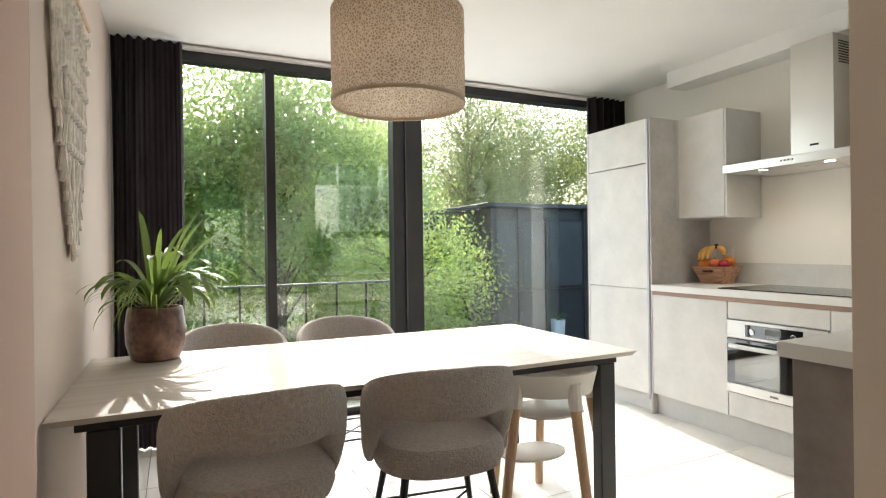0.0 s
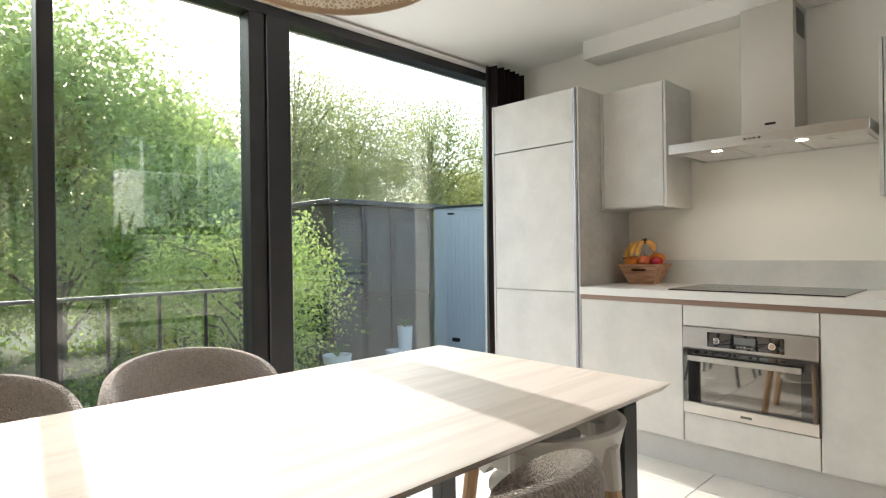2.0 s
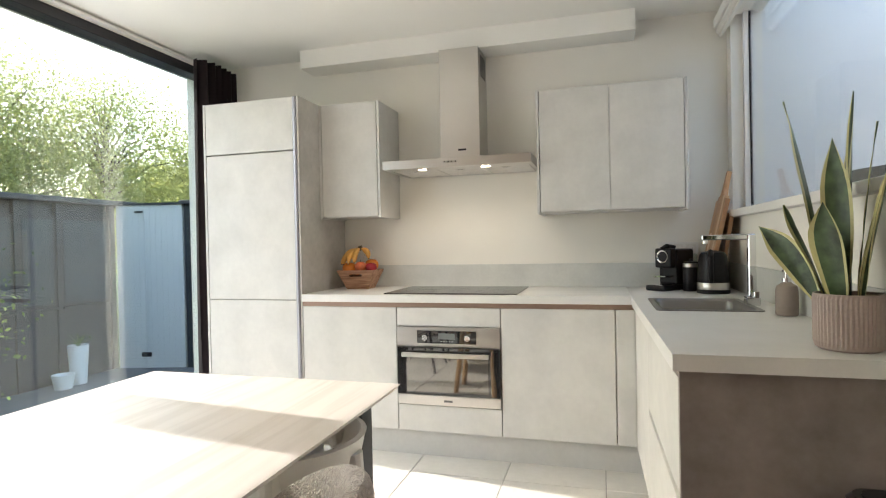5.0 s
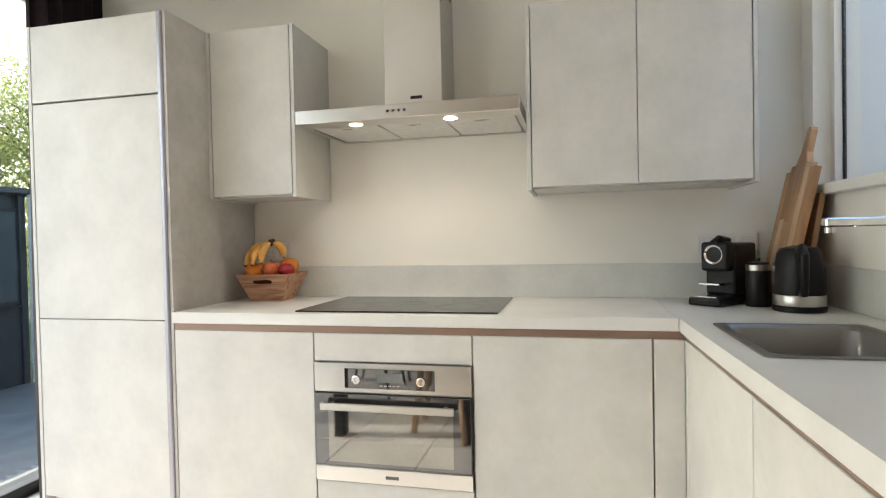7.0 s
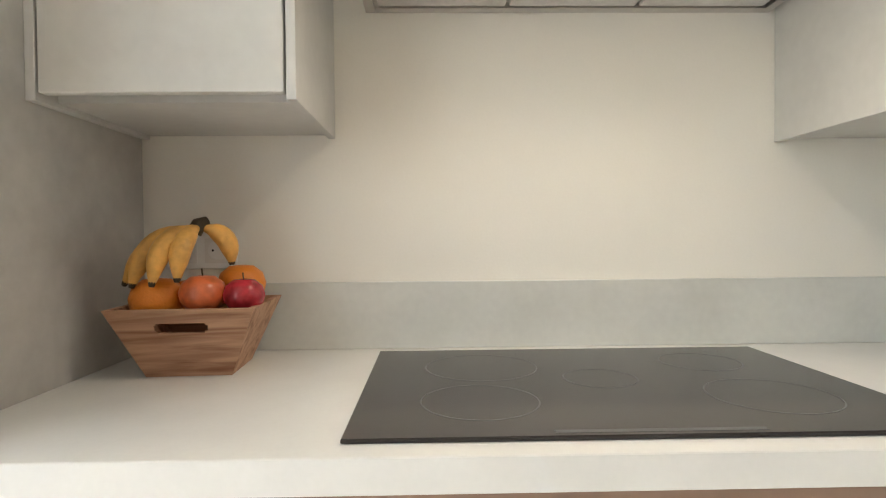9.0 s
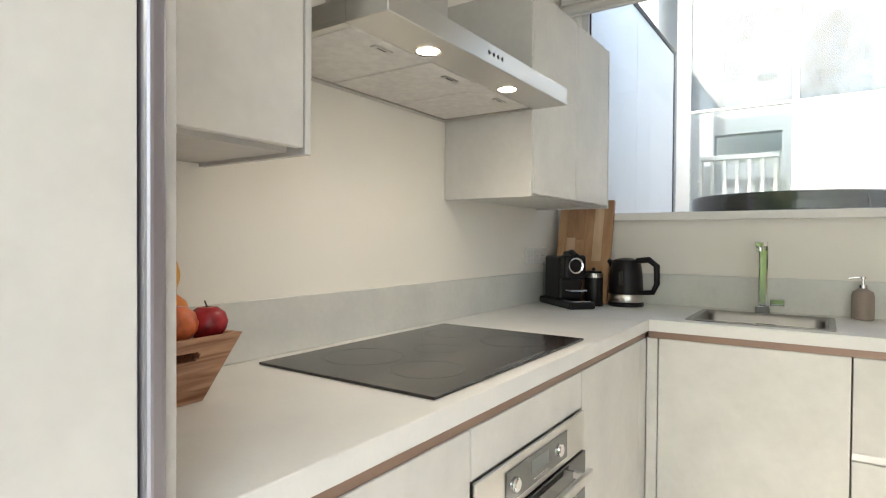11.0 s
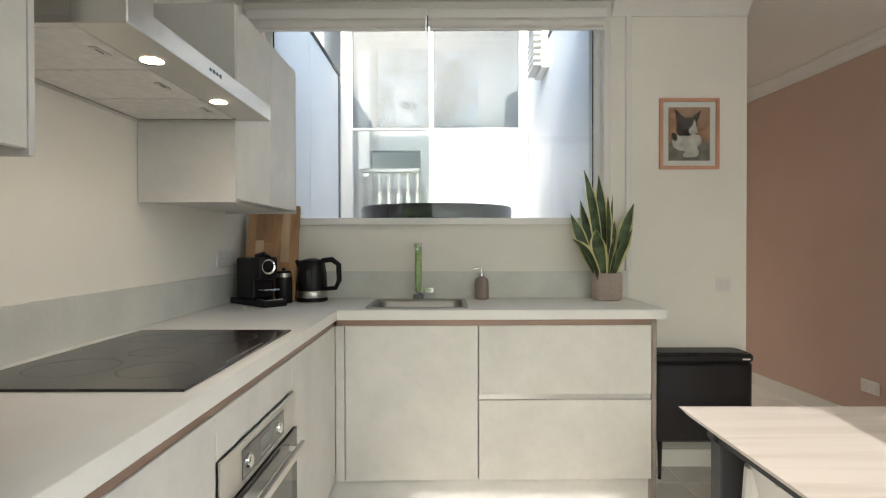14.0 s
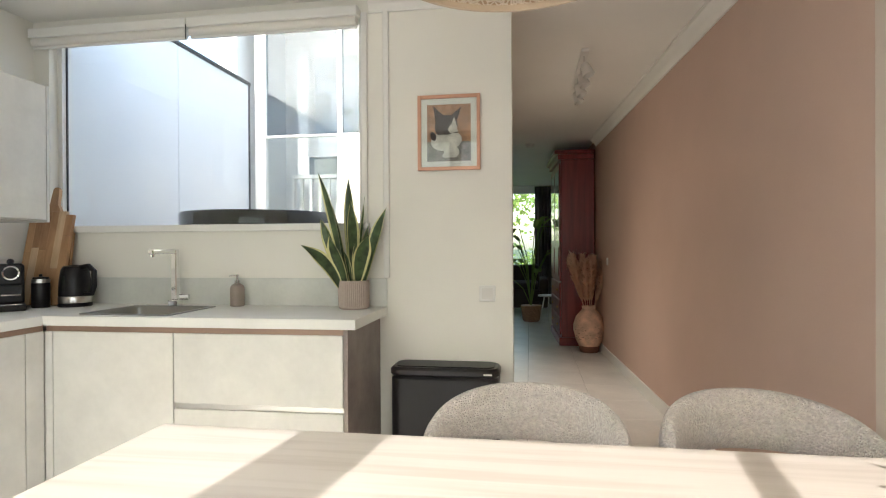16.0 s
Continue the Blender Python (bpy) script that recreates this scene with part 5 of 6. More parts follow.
for x0, x1 in ((-1.0, -0.035), (-1.955, -1.006)):
    rb = thing("roller_blind", ((x0 + x1) / 2, 0.04, 2.46), "rolled-up white roller blind above the window", "blind", "roller blinds")
    part("cassette", box(x0, x1, 0.003, 0.075, 2.415, 2.468, 0.006, seg=2), TRIM, rb)
    part("cloth_roll", lathe([(0.026, 0), (0.026, abs(x1 - x0) - 0.02)], (x0 + 0.01, 0.04, 2.398), 20, axis="X"), WHITE_PLASTIC, rb, smooth=True)
    part("bottom_bar", box(x0 + 0.01, x1 - 0.01, 0.030, 0.050, 2.360, 2.372, 0.002), TRIM, rb)
solid("blind_chain", tube([(-1.003, 0.07, 2.43), (-1.003, 0.07, 2.35)], 0.0025, 6), BLACK, "short dark blind cord", "cord")


# ---- crown moulding and skirting ----
def crown(p0, p1, inward, name="crown_moulding"):
    b = bmesh.new()
    prof = [(0, -0.085), (0.012, -0.085), (0.016, -0.07), (0.03, -0.05), (0.055, -0.028), (0.07, -0.012), (0.085, -0.010), (0.085, -0.0005), (0, -0.0005)]
    iv = Vector(inward)
    rows = [[b.verts.new(Vector((*p, CZ)) + iv * a + Vector((0, 0, c))) for a, c in prof] for p in (p0, p1)]
    for i in range(len(prof)):
        j = (i + 1) % len(prof)
        b.faces.new((rows[0][i], rows[0][j], rows[1][j], rows[1][i]))
    b.faces.new(rows[0])
    b.faces.new(rows[1][::-1])
    solid(name, b, TRIM, "white moulded plaster cornice", "cornice", "structure")


crown((rose_x(0.86), 0.86), (rose_x(-4.2), -4.2), (1, 0, 0))
crown((-2.0, 0.0005), (-2.733, 0.0005), (0, 1, 0))
b = prism([(rose_x(0.86) + 0.0005, 0.86), (rose_x(0.86) + 0.015, 0.86), (rose_x(-9.2) + 0.015, -9.2), (rose_x(-9.2) + 0.0005, -9.2)], 0.0, 0.095)
solid("baseboard", b, TRIM, "white skirting along the rose wall", "skirting", "structure")
solid("baseboard", box(-2.733, -2.055, 0.0005, 0.015, 0.0, 0.095, 0.002), TRIM, "white skirting below the picture", "skirting", "structure")
solid("baseboard", box(-3.9995, -3.985, 1.37, 3.44, 0.0, 0.095, 0.002), TRIM, "white skirting beside the table", "skirting", "structure")


# ---- hall and far room ----
tl = thing("track_light", (-3.19, -1.4, CZ), "white ceiling spotlight bar with four frosted shades", "lamp")
part("ceiling_plate", box(-3.215, -3.165, -1.85, -0.95, CZ - 0.022, CZ - 0.0005, 0.003), TRIM, tl)
for k, y in enumerate((-1.05, -1.3, -1.55, -1.78)):
    part("arm", tube([(-3.19, y, CZ - 0.02), (-3.19, y, CZ - 0.075)], 0.006, 8), CHROME, tl)
    b = lathe([(0.020, 0.0), (0.028, -0.01), (0.042, -0.09), (0.040, -0.092), (0.024, -0.012)], (0, 0, 0), 20)
    bmesh.ops.transform(b, matrix=Matrix.Translation((-3.19, y, CZ - 0.07)) @ Matrix.Rotation(radians(18), 4, "Y") @ Matrix.Rotation(radians(12), 4, "X"), verts=b.verts)
    part("shade", b, WHITE_PLASTIC, tl, smooth=True)
    # added fill: aimed across the hall to brighten it by bounce
    ld = bpy.data.lights.new("hall_fill", "SPOT")
    ld.energy, ld.color, ld.spot_size, ld.spot_blend, ld.shadow_soft_size = 5.0, (1.0, 0.90, 0.80), radians(92), 1.0, 0.05
    lo_ = new("hall_fill", ld)
    lo_.matrix_world = look((-3.20, y, CZ - 0.19), (-2.80, y - 0.3, 1.1))
for x, y in ((-2.83, -4.4), (-3.35, 0.95)):
    sd = thing("smoke_detector", (x, y, CZ), "round white smoke detector on the ceiling", "smoke detector")
    part("base", lathe([(0.055, -0.016), (0.055, -0.0005)], (x, y, CZ), 28), TRIM, sd)
    part("cover", lathe([(0.0, -0.042), (0.03, -0.041), (0.046, -0.030), (0.048, -0.0165)], (x, y, CZ), 28), WHITE_PLASTIC, sd, smooth=True)

# mahogany display cabinet, aslant like the wall
WY0, WY1 = -5.35, -4.23
wd = thing("display_cabinet", (-3.42, -4.8, 0), "tall dark red mahogany cabinet with glazed doors against the rose wall", "cabinet")


def skew(bm):
    """Sets a piece built at x = 0 for the wall on to the slanting rose wall."""
    for v in bm.verts:
        v.co.x += rose_x(v.co.y) + 0.02
    return bm


part("carcass", skew(box(0.0, 0.40, WY0, WY1, 0.10, 2.30, 0.004)), MAHOGANY, wd)
part("plinth", skew(box(0.0, 0.43, WY0 - 0.015, WY1 + 0.015, 0.0, 0.0995, 0.004)), MAHOGANY, wd)
b = skew(box(0.0, 0.44, WY0 - 0.03, WY1 + 0.03, 2.3005, 2.36, 0.006))
part("cornice", b, MAHOGANY, wd)
part("cornice_cap", skew(box(0.0, 0.48, WY0 - 0.06, WY1 + 0.06, 2.3605, 2.41, 0.008)), MAHOGANY, wd)
for k in range(2):
    y0 = WY0 + 0.03 + k * 0.535
    d = part("door", skew(box(0.4005, 0.42, y0, y0 + 0.525, 0.80, 2.26, 0.003)), MAHOGANY, wd)
    part("pane", skew(box(0.4203, 0.4225, y0 + 0.07, y0 + 0.455, 1.30, 2.18)), BLACK_GLASS, d)
    part("lower_panel", skew(box(0.4203, 0.428, y0 + 0.07, y0 + 0.455, 0.86, 1.22, 0.003)), MAHOGANY, d)
for k in range(3):
    d = part("drawer", skew(box(0.4005, 0.422, WY0 + 0.03, WY1 - 0.03, 0.13 + k * 0.22, 0.34 + k * 0.22, 0.004)), MAHOGANY, wd)
    for y in (WY0 + 0.25, WY1 - 0.25):
        b = lathe([(0.014, 0), (0.018, 0.012), (0.0, 0.02)], (0.422, y, 0.235 + k * 0.22), 14, axis="X")
        part("knob", skew(b), mat("brass", (0.55, 0.38, 0.16), 0.35, 1.0, bump=0), d)

VX, VY = -3.50, -3.86
vs = thing("vase", (VX, VY, 0), "terracotta floor vase with a dark foot holding pampas grass", "vase")
part("body", lathe([(0.118, 0.075), (0.150, 0.14), (0.178, 0.25), (0.180, 0.32), (0.150, 0.41), (0.095, 0.475), (0.075, 0.50), (0.085, 0.535), (0.075, 0.535), (0.066, 0.50)], (VX, VY, 0), 40), CLAY, vs, smooth=True)
part("foot", lathe([(0.10, 0.0), (0.108, 0.01), (0.1175, 0.0745)], (VX, VY, 0), 40), CLAY_DARK, vs, "dark brown foot", smooth=True)
rnd = random.Random(8)
for i in range(34):
    a = rnd.uniform(0.3, 2.2)
    r = 0.1825
    z = rnd.uniform(0.16, 0.32)
    rr2 = r - abs(z - 0.29) * 0.14
    part("dark_fleck", lathe([(0.0, 0.002), (rnd.uniform(0.006, 0.013), 0.0), (0.0, -0.002)], (VX + rr2 * math.cos(a), VY + rr2 * math.sin(a), z), 7), CLAY_DARK, vs)
pg2 = thing("pampas_grass", (VX, VY, 0.53), "bunch of blush pampas plumes standing in the vase", "dried grass")
for i in range(11):
    a = 2 * math.pi * i / 11 + rnd.uniform(-0.2, 0.2)
    tilt = rnd.uniform(0.20, 0.46) if i % 4 else 0.06
    d = Vector((math.cos(a) * tilt * (0.6 if math.cos(a) < 0 else 1), math.sin(a) * tilt, 1)).normalized()
    p0 = Vector((VX, VY, 0.40)) + Vector((math.cos(a), math.sin(a), 0)) * 0.03
    ln = rnd.uniform(0.62, 0.76)
    part("stem", tube([p0, p0 + d * 0.3], 0.003, 5), PAMPAS, pg2)
    b = bmesh.new()
    for k in range(900):
        t = rnd.random() ** 0.85
        c = p0 + d * (0.20 + (ln - 0.20) * t)
        w = 0.076 * min(1, 0.25 + t * 1.3) * (1 if t < 0.88 else 0.8) + 0.004
        o = Vector((rnd.gauss(0, 1), rnd.gauss(0, 1), rnd.gauss(0, 0.5))).normalized()
        q = c + o * w * rnd.uniform(0.6, 1.0) + d * 0.035
        sdv = d.cross(o).normalized() * 0.007
        b.faces.new([b.verts.new(v) for v in (c - sdv, c + sdv, q + sdv * 0.4, q - sdv * 0.4)])
    part("plume", b, PAMPAS, pg2)

# far room: plant, stool, sofa, curtain
bp2 = thing("potted_plant", (-2.84, -6.5, 0), "large dark-leaved plant in a woven basket pot", "plant")
b = lathe([(0.12, 0.0), (0.14, 0.02), (0.165, 0.22), (0.17, 0.26), (0.155, 0.26)], (-2.84, -6.5, 0), 28)
part("basket", b, BOWL_WOOD, bp2)
rnd = random.Random(3)
for i in range(15):
    a = 2 * math.pi * i / 15 + rnd.uniform(-0.3, 0.3)
    z = rnd.uniform(0.75, 1.65)
    r = rnd.uniform(0.12, 0.42)
    tip = Vector((-2.84 + r * math.cos(a), -6.5 + r * math.sin(a), z))
    part("stalk", tube([(-2.84, -6.5, 0.24), (-2.84 + 0.35 * r * math.cos(a), -6.5 + 0.35 * r * math.sin(a), z * 0.7), tip], 0.007, 6), HEDGE, bp2)
    part("leaf", strap(bmesh.new(), tip, a, radians(rnd.uniform(5, 50)), rnd.uniform(0.30, 0.45), 0.15, radians(90), rnd, 8), HEDGE, bp2, smooth=True)
stl = thing("stool", (-3.12, -6.3, 0), "small side table with a round top and white splayed legs", "side table")
part("top", lathe([(0.0, 0.43), (0.17, 0.43), (0.175, 0.44), (0.17, 0.45), (0.0, 0.45)], (-3.12, -6.3, 0), 28), WHITE_PLASTIC, stl)
for a in (30, 150, 270):
    ca, sa = math.cos(radians(a)), math.sin(radians(a))
    part("leg", tube([(-3.12 + 0.08 * ca, -6.3 + 0.08 * sa, 0.43), (-3.12 + 0.17 * ca, -6.3 + 0.17 * sa, 0.0)], [0.012, 0.009], 10), WHITE_PLASTIC, stl)
sf = thing("sofa", (-2.0, -8.2, 0), "dark brown fabric sofa under the far window", "sofa")
part("base", box(-3.0, -0.9, -8.65, -7.75, 0.08, 0.42, 0.03, seg=3), SOFA, sf, smooth=True)
part("back", box(-3.0, -0.9, -8.9, -8.66, 0.08, 0.86, 0.05, seg=3), SOFA, sf, smooth=True)
part("armrest", box(-3.16, -3.005, -8.9, -7.75, 0.08, 0.62, 0.05, seg=3), SOFA, sf, smooth=True)
for x in (-2.95, -0.99):
    for y in (-8.8, -7.85):
        part("leg", box(x, x + 0.05, y, y + 0.05, 0.0, 0.0795), BLACK, sf)
for k in range(3):
    part("cushion", box(-2.98 + k * 0.7, -2.30 + k * 0.7, -8.64, -7.78, 0.425, 0.55, 0.04, seg=3), SOFA, sf, smooth=True)
curtain("curtain", -3.33, -2.93, -9.2, 0.04, 0.01, 2.5, GREY_CURTAIN, "grey gathered curtain beside the far window", 6, 6)
w3 = thing("window_3", (-1.2, -9.37, 0.1), "wide white framed living room window", "window", kind="structure")
for x0, x1, z0, z1 in ((-3.0, -2.95, 0.1, 2.42), (-1.25, -1.2, 0.151, 2.369), (0.55, 0.6, 0.1, 2.42), (-2.949, 0.549, 0.1, 0.15), (-2.949, 0.549, 2.37, 2.42)):
    part("frame_bar", box(x0, x1, -9.42, -9.34, z0, z1, 0.003), TRIM, w3)
for x0, x1 in ((-2.949, -1.2505), (-1.1995, 0.549)):
    p = part("pane", box(x0, x1, -9.383, -9.377, 0.15, 2.37), GLASS, w3)
    p.visible_shadow = False

# ---- patio behind the kitchen window ----
solid("patio_floor", box(-1.92, -0.05, -2.53, -0.161, 0.55, 0.72), DECK, "grey paved raised patio", "paving", "structure")
pw = thing("patio_wall", (0.02, -1.3, 0.72), "pale blue-white panelled patio wall with dark coping", "wall", kind="structure")
part("panel", box(-0.05, 0.10, -1.268, -0.162, 0.3, 2.85), PATIO_WALL, pw)
part("panel", box(-0.05, 0.10, -2.42, -1.274, 0.3, 2.85), PATIO_WALL, pw)
part("coping", box(-0.062, 0.11, -2.43, -0.162, 2.851, 2.885, 0.003), CLADDING, pw)
part("corner_strip", box(-0.058, -0.0505, -2.42, -2.395, 0.72, 2.85), CLADDING, pw)
pw = thing("patio_wall", (-2.0, -1.3, 0.72), "white panelled patio wall towards the hall", "wall", kind="structure")
part("panel", box(-2.08, -1.92, -1.30, -0.162, 0.3, 2.85), PATIO_WALL, pw)
part("panel", box(-2.08, -1.92, -2.52, -1.306, 0.3, 2.85), PATIO_WALL, pw)
part("coping", box(-2.09, -1.91, -2.52, -0.162, 2.851, 2.885, 0.003), CLADDING, pw)
w4 = thing("window_4", (-1.0, -2.55, 0.72), "tall white framed glazing across the patio", "window", kind="structure")
for x0, x1, z0, z1 in ((-0.165, -0.05, 0.72, 4.3), (-0.975, -0.93, 0.72, 4.3), (-1.92, -1.825, 0.72, 4.3)):
    part("frame_bar", box(x0, x1, -2.60, -2.531, z0, z1, 0.003), TRIM, w4)
for x0, x1 in ((-0.9295, -0.1655), (-1.8245, -0.9755)):
    part("frame_bar", box(x0, x1, -2.59, -2.54, 2.35, 2.37), TRIM, w4)
    for z0, z1 in ((0.72, 2.3495), (2.3705, 4.2)):
        p = part("pane", box(x0, x1, -2.568, -2.562, z0, z1), TINTED if z0 > 2 else GLASS, w4)
        p.visible_shadow = z0 > 2
    part("frame_bar", box(x0, x1, -2.59, -2.54, 4.201, 4.3), TRIM, w4)
part("infill_panel", box(-1.8245, -0.9755, -2.558, -2.542, 0.72, 2.3495), TRIM, w4, "white infill panel")
# unseen slab added overhead so that sun enters only through the glazing
solid("stairwell_sun_block", box(-2.3, 0.3, -3.75, -2.531, 4.301, 4.45), PATIO_WHITE, "unseen flat white slab added to keep the sun off the stairwell", "roof", "structure")
b = bmesh.new()
for x0, x1, z0, z1 in ((-0.20, 0.3, 0.5, 4.3), (-0.80, -0.20, 0.5, 2.02), (-0.80, -0.20, 2.32, 4.3), (-2.2, -0.80, 0.5, 4.3)):
    box(x0, x1, -3.75, -3.60, z0, z1, bm=b)
solid("wall_stairwell", b, PATIO_WHITE, "bright white stairwell wall behind the glazing", "wall", "structure")
solid("wall_stairwell_side", box(0.10, 0.3, -3.6, -2.45, 0.5, 4.3), PATIO_WHITE, "white stairwell side wall", "wall", "structure")
solid("wall_stairwell_side", box(-2.3, -2.0, -3.6, -2.53, 0.5, 4.3), PATIO_WHITE, "white stairwell side wall", "wall", "structure")
solid("stairwell_floor", box(-2.0, 0.1, -3.6, -2.61, 0.55, 0.72), DECK, "grey stairwell floor", "floor", "structure")
cv = thing("canvas_picture", (-0.89, -3.59, 2.6), "large pale grey-blue animal canvas on the stairwell wall", "picture")
part("canvas", box(-1.49, -0.285, -3.599, -3.565, 2.59, 3.51, 0.004), CANVAS, cv)
CP = mat("canvas_pale", (0.62, 0.65, 0.70), 0.8, vary=0.2, scale=9, bump=0.1)
CD = mat("canvas_dark", (0.20, 0.23, 0.29), 0.8, vary=0.3, scale=9, bump=0.1)
def smear(cx, cz, rx, rz, rot, m, y):
    b = lathe([(0.0, 0.0), (1.0, 0.0), (1.0, 0.001), (0.0, 0.001)], n=24, axis="Y")
    bmesh.ops.transform(b, matrix=Matrix.Translation((cx, y, cz)) @ Matrix.Rotation(radians(rot), 4, "Y") @ Matrix.Diagonal((rx, 1, rz, 1)), verts=b.verts)
    part("brush_patch", b, m, cv)
for q in ((-0.62, 2.90, 0.14, 0.26, 4, CP, -3.564), (-0.66, 2.85, 0.10, 0.05, 0, CD, -3.5625), (-0.60, 2.74, 0.055, 0.05, 0, CP, -3.561), (-0.74, 2.74, 0.055, 0.05, 0, CP, -3.561), (-0.43, 3.25, 0.07, 0.03, 14, CD, -3.5625), (-0.85, 3.25, 0.07, 0.03, -14, CD, -3.5625), (-1.15, 3.05, 0.16, 0.34, -12, CD, -3.5632), (-0.70, 2.66, 0.20, 0.045, 0, CP, -3.5632)):
    smear(*q)
ra = thing("railing", (-0.46, -3.3, 0.72), "white stair railing with slim upright balusters", "railing")
part("handrail", box(-0.80, -0.12, -3.33, -3.27, 2.02, 2.065, 0.004), TRIM, ra)
part("bottom_rail", box(-0.80, -0.12, -3.32, -3.28, 0.80, 0.84, 0.004), TRIM, ra)
for k in range(7):
    part("baluster", box(-0.79 + k * 0.108, -0.755 + k * 0.108, -3.315, -3.285, 0.8405, 2.0195, 0.003), TRIM, ra)
for x in (-0.80, -0.15):
    part("post", box(x, x + 0.03, -3.345, -3.334, 0.72, 2.03, 0.003), TRIM, ra)
rt = thing("garden_table", (-1.035, -0.70, 0.72), "round black garden table on the patio", "table")
part("top", lathe([(0.47, 1.36), (0.50, 1.37), (0.505, 1.44), (0.495, 1.455), (0.0, 1.46)], (-1.035, -0.70, 0), 64), BLACK_GLASS, rt, smooth=True)
part("column", lathe([(0.06, 0.74), (0.05, 0.8), (0.05, 1.3595)], (-1.035, -0.70, 0), 24), BLACK_METAL, rt)
part("foot", lathe([(0.26, 0.7205), (0.26, 0.735), (0.06, 0.7395)], (-1.035, -0.70, 0), 36), BLACK_METAL, rt)
lv = thing("wall_vent", (-1.85, -1.55, 2.7), "white louvred wall unit on a bracket", "vent")
part("housing", box(-1.919, -1.86, -1.78, -1.42, 2.62, 2.95, 0.004), TRIM, lv)
for k in range(6):
    part("slat", box(-1.8595, -1.80, -1.77, -1.43, 2.64 + k * 0.05, 2.665 + k * 0.05, 0.003), TRIM, lv)

# ---- outside, garden side ----
GZ = -0.95
solid("ground", box(-400, 400, -400, 400, GZ - 0.5, GZ), GRASS, "rough green ground reaching the horizon", "ground", "structure")
solid("pavement", box(0.2, 5.2, 4.2, 9.2, GZ + 0.0005, GZ + 0.02), DECK, "dark terrace paving beside the neighbouring extension", "paving", "structure")
rl = thing("balcony_railing", (-3.0, 3.70, 0), "slim grey metal balcony railing outside the sliding door", "railing")
part("handrail", box(-3.98, -2.05, 3.675, 3.715, 0.935, 0.952, 0.003), mat("rail_metal", (0.20, 0.21, 0.21), 0.4, 0.7), rl)
part("bottom_rail", box(-3.98, -2.05, 3.685, 3.705, 0.08, 0.095, 0.002), BLACK_METAL, rl)
for k in range(9):
    x = -3.95 + k * 0.232
    part("bar", box(x, x + 0.014, 3.688, 3.702, 0.0955, 0.9345), BLACK_METAL, rl)
for x in (-3.97, -3.0, -2.08):
    part("post", box(x, x + 0.03, 3.66, 3.684, -0.008, 0.934, 0.002), BLACK_METAL, rl)

nb = thing("garden_extension", (3.25, 11, GZ), "black clad flat-roofed neighbouring extension with tall glazing", "building")
part("wall", box(2.05, 4.50, 9.28, 13.0, GZ, 2.0), CLADDING, nb)
part("roof", box(1.93, 4.95, 9.10, 13.2, 2.0005, 2.09, 0.01), CLADDING, nb)
for x0, x1 in ((2.05, 2.15), (2.70, 2.78), (3.38, 3.46), (4.40, 4.50)):
    part("pillar", box(x0, x1, 9.19, 9.279, GZ, 1.999, 0.004), CLADDING, nb)
for x0, x1 in ((2.151, 2.699), (2.781, 3.379), (3.461, 4.399)):
    w = part("window", box(x0, x1, 9.22, 9.26, 0.30, 1.78), FRAME, nb)
    part("pane", box(x0 + 0.05, x1 - 0.05, 9.212, 9.2195, 0.36, 1.72), EXT_GLASS, w)
    part("lower_panel", box(x0, x1, 9.225, 9.27, GZ, 0.26, 0.004), CLADDING, nb)
    part("sill", box(x0, x1, 9.16, 9.279, 0.262, 0.298, 0.003), FRAME, nb)

# white brick side wall, aslant
nw = thing("brick_wall", (4.63, 8.55, GZ), "white painted brick wall with a dark cap beside the extension", "wall")
A0, A1 = Vector((4.50, 9.15, 0)), Vector((4.77, 7.96, 0))
along = (A1 - A0).normalized()
outn = Vector((-along.y, along.x, 0))
if outn.x > 0:
    outn = -outn
ln = (A1 - A0).length
def slanted(u0, u1, d0, d1, z0, z1):
    p = [A0 + along * u + outn * d for u, d in ((u0, d0), (u1, d0), (u1, d1), (u0, d1))]
    return prism([(v.x, v.y) for v in p], z0, z1)
part("core", slanted(0, ln, -0.20, -0.004, GZ, 2.0), WHITE_BRICK, nw)
part("cap", slanted(-0.05, ln + 0.03, -0.25, 0.03, 2.0005, 2.04), CLADDING, nw)
bw, bh = 0.21, 0.0625
proto = {}
count = 0
row = 0
while GZ + 0.01 + (row + 1) * bh < 2.0:
    off = -bw / 2 if row % 2 else 0.0
    k = 0
    while off + k * bw < ln - 0.01:
        u0, u1 = max(0.0, off + k * bw), min(ln, off + (k + 1) * bw - 0.010)
        k += 1
        key = round(u1 - u0, 3)
        if key < 0.02:
            continue
        if key not in proto:
            bb = bmesh.new()
            q = [along * u + outn * d for u, d in ((0, -0.0035), (key, -0.0035), (key, 0.005), (0, 0.005))]
            prism([(v.x, v.y) for v in q], 0, bh - 0.010, bm=bb)
            proto[key] = finish("brick", bb, WHITE_BRICK)
        br = new("brick", proto[key])
        br.parent = nw
        br.location = A0 + along * u0 + Vector((0, 0, GZ + 0.01 + row * bh)) - nw.location
        count += 1
    row += 1
part("vent", slanted(0.35, 0.50, 0.006, 0.02, 1.86, 1.90), BLACK, nw)
part("vent", slanted(0.42, 0.60, 0.006, 0.02, GZ + 0.22, GZ + 0.30), BLACK, nw)
nd = thing("glazed_bay", (4.9, 7.5, GZ), "dark framed glazed bay beyond the white brick wall", "building")
part("wall", box(4.79, 6.5, 6.6, 7.93, GZ, 2.0), CLADDING, nd)
part("window", box(4.765, 4.7895, 6.7, 7.6, GZ + 0.3, 1.8), EXT_GLASS, nd)
part("roof", box(4.72, 6.6, 6.5, 7.99, 2.0005, 2.07, 0.006), CLADDING, nd)


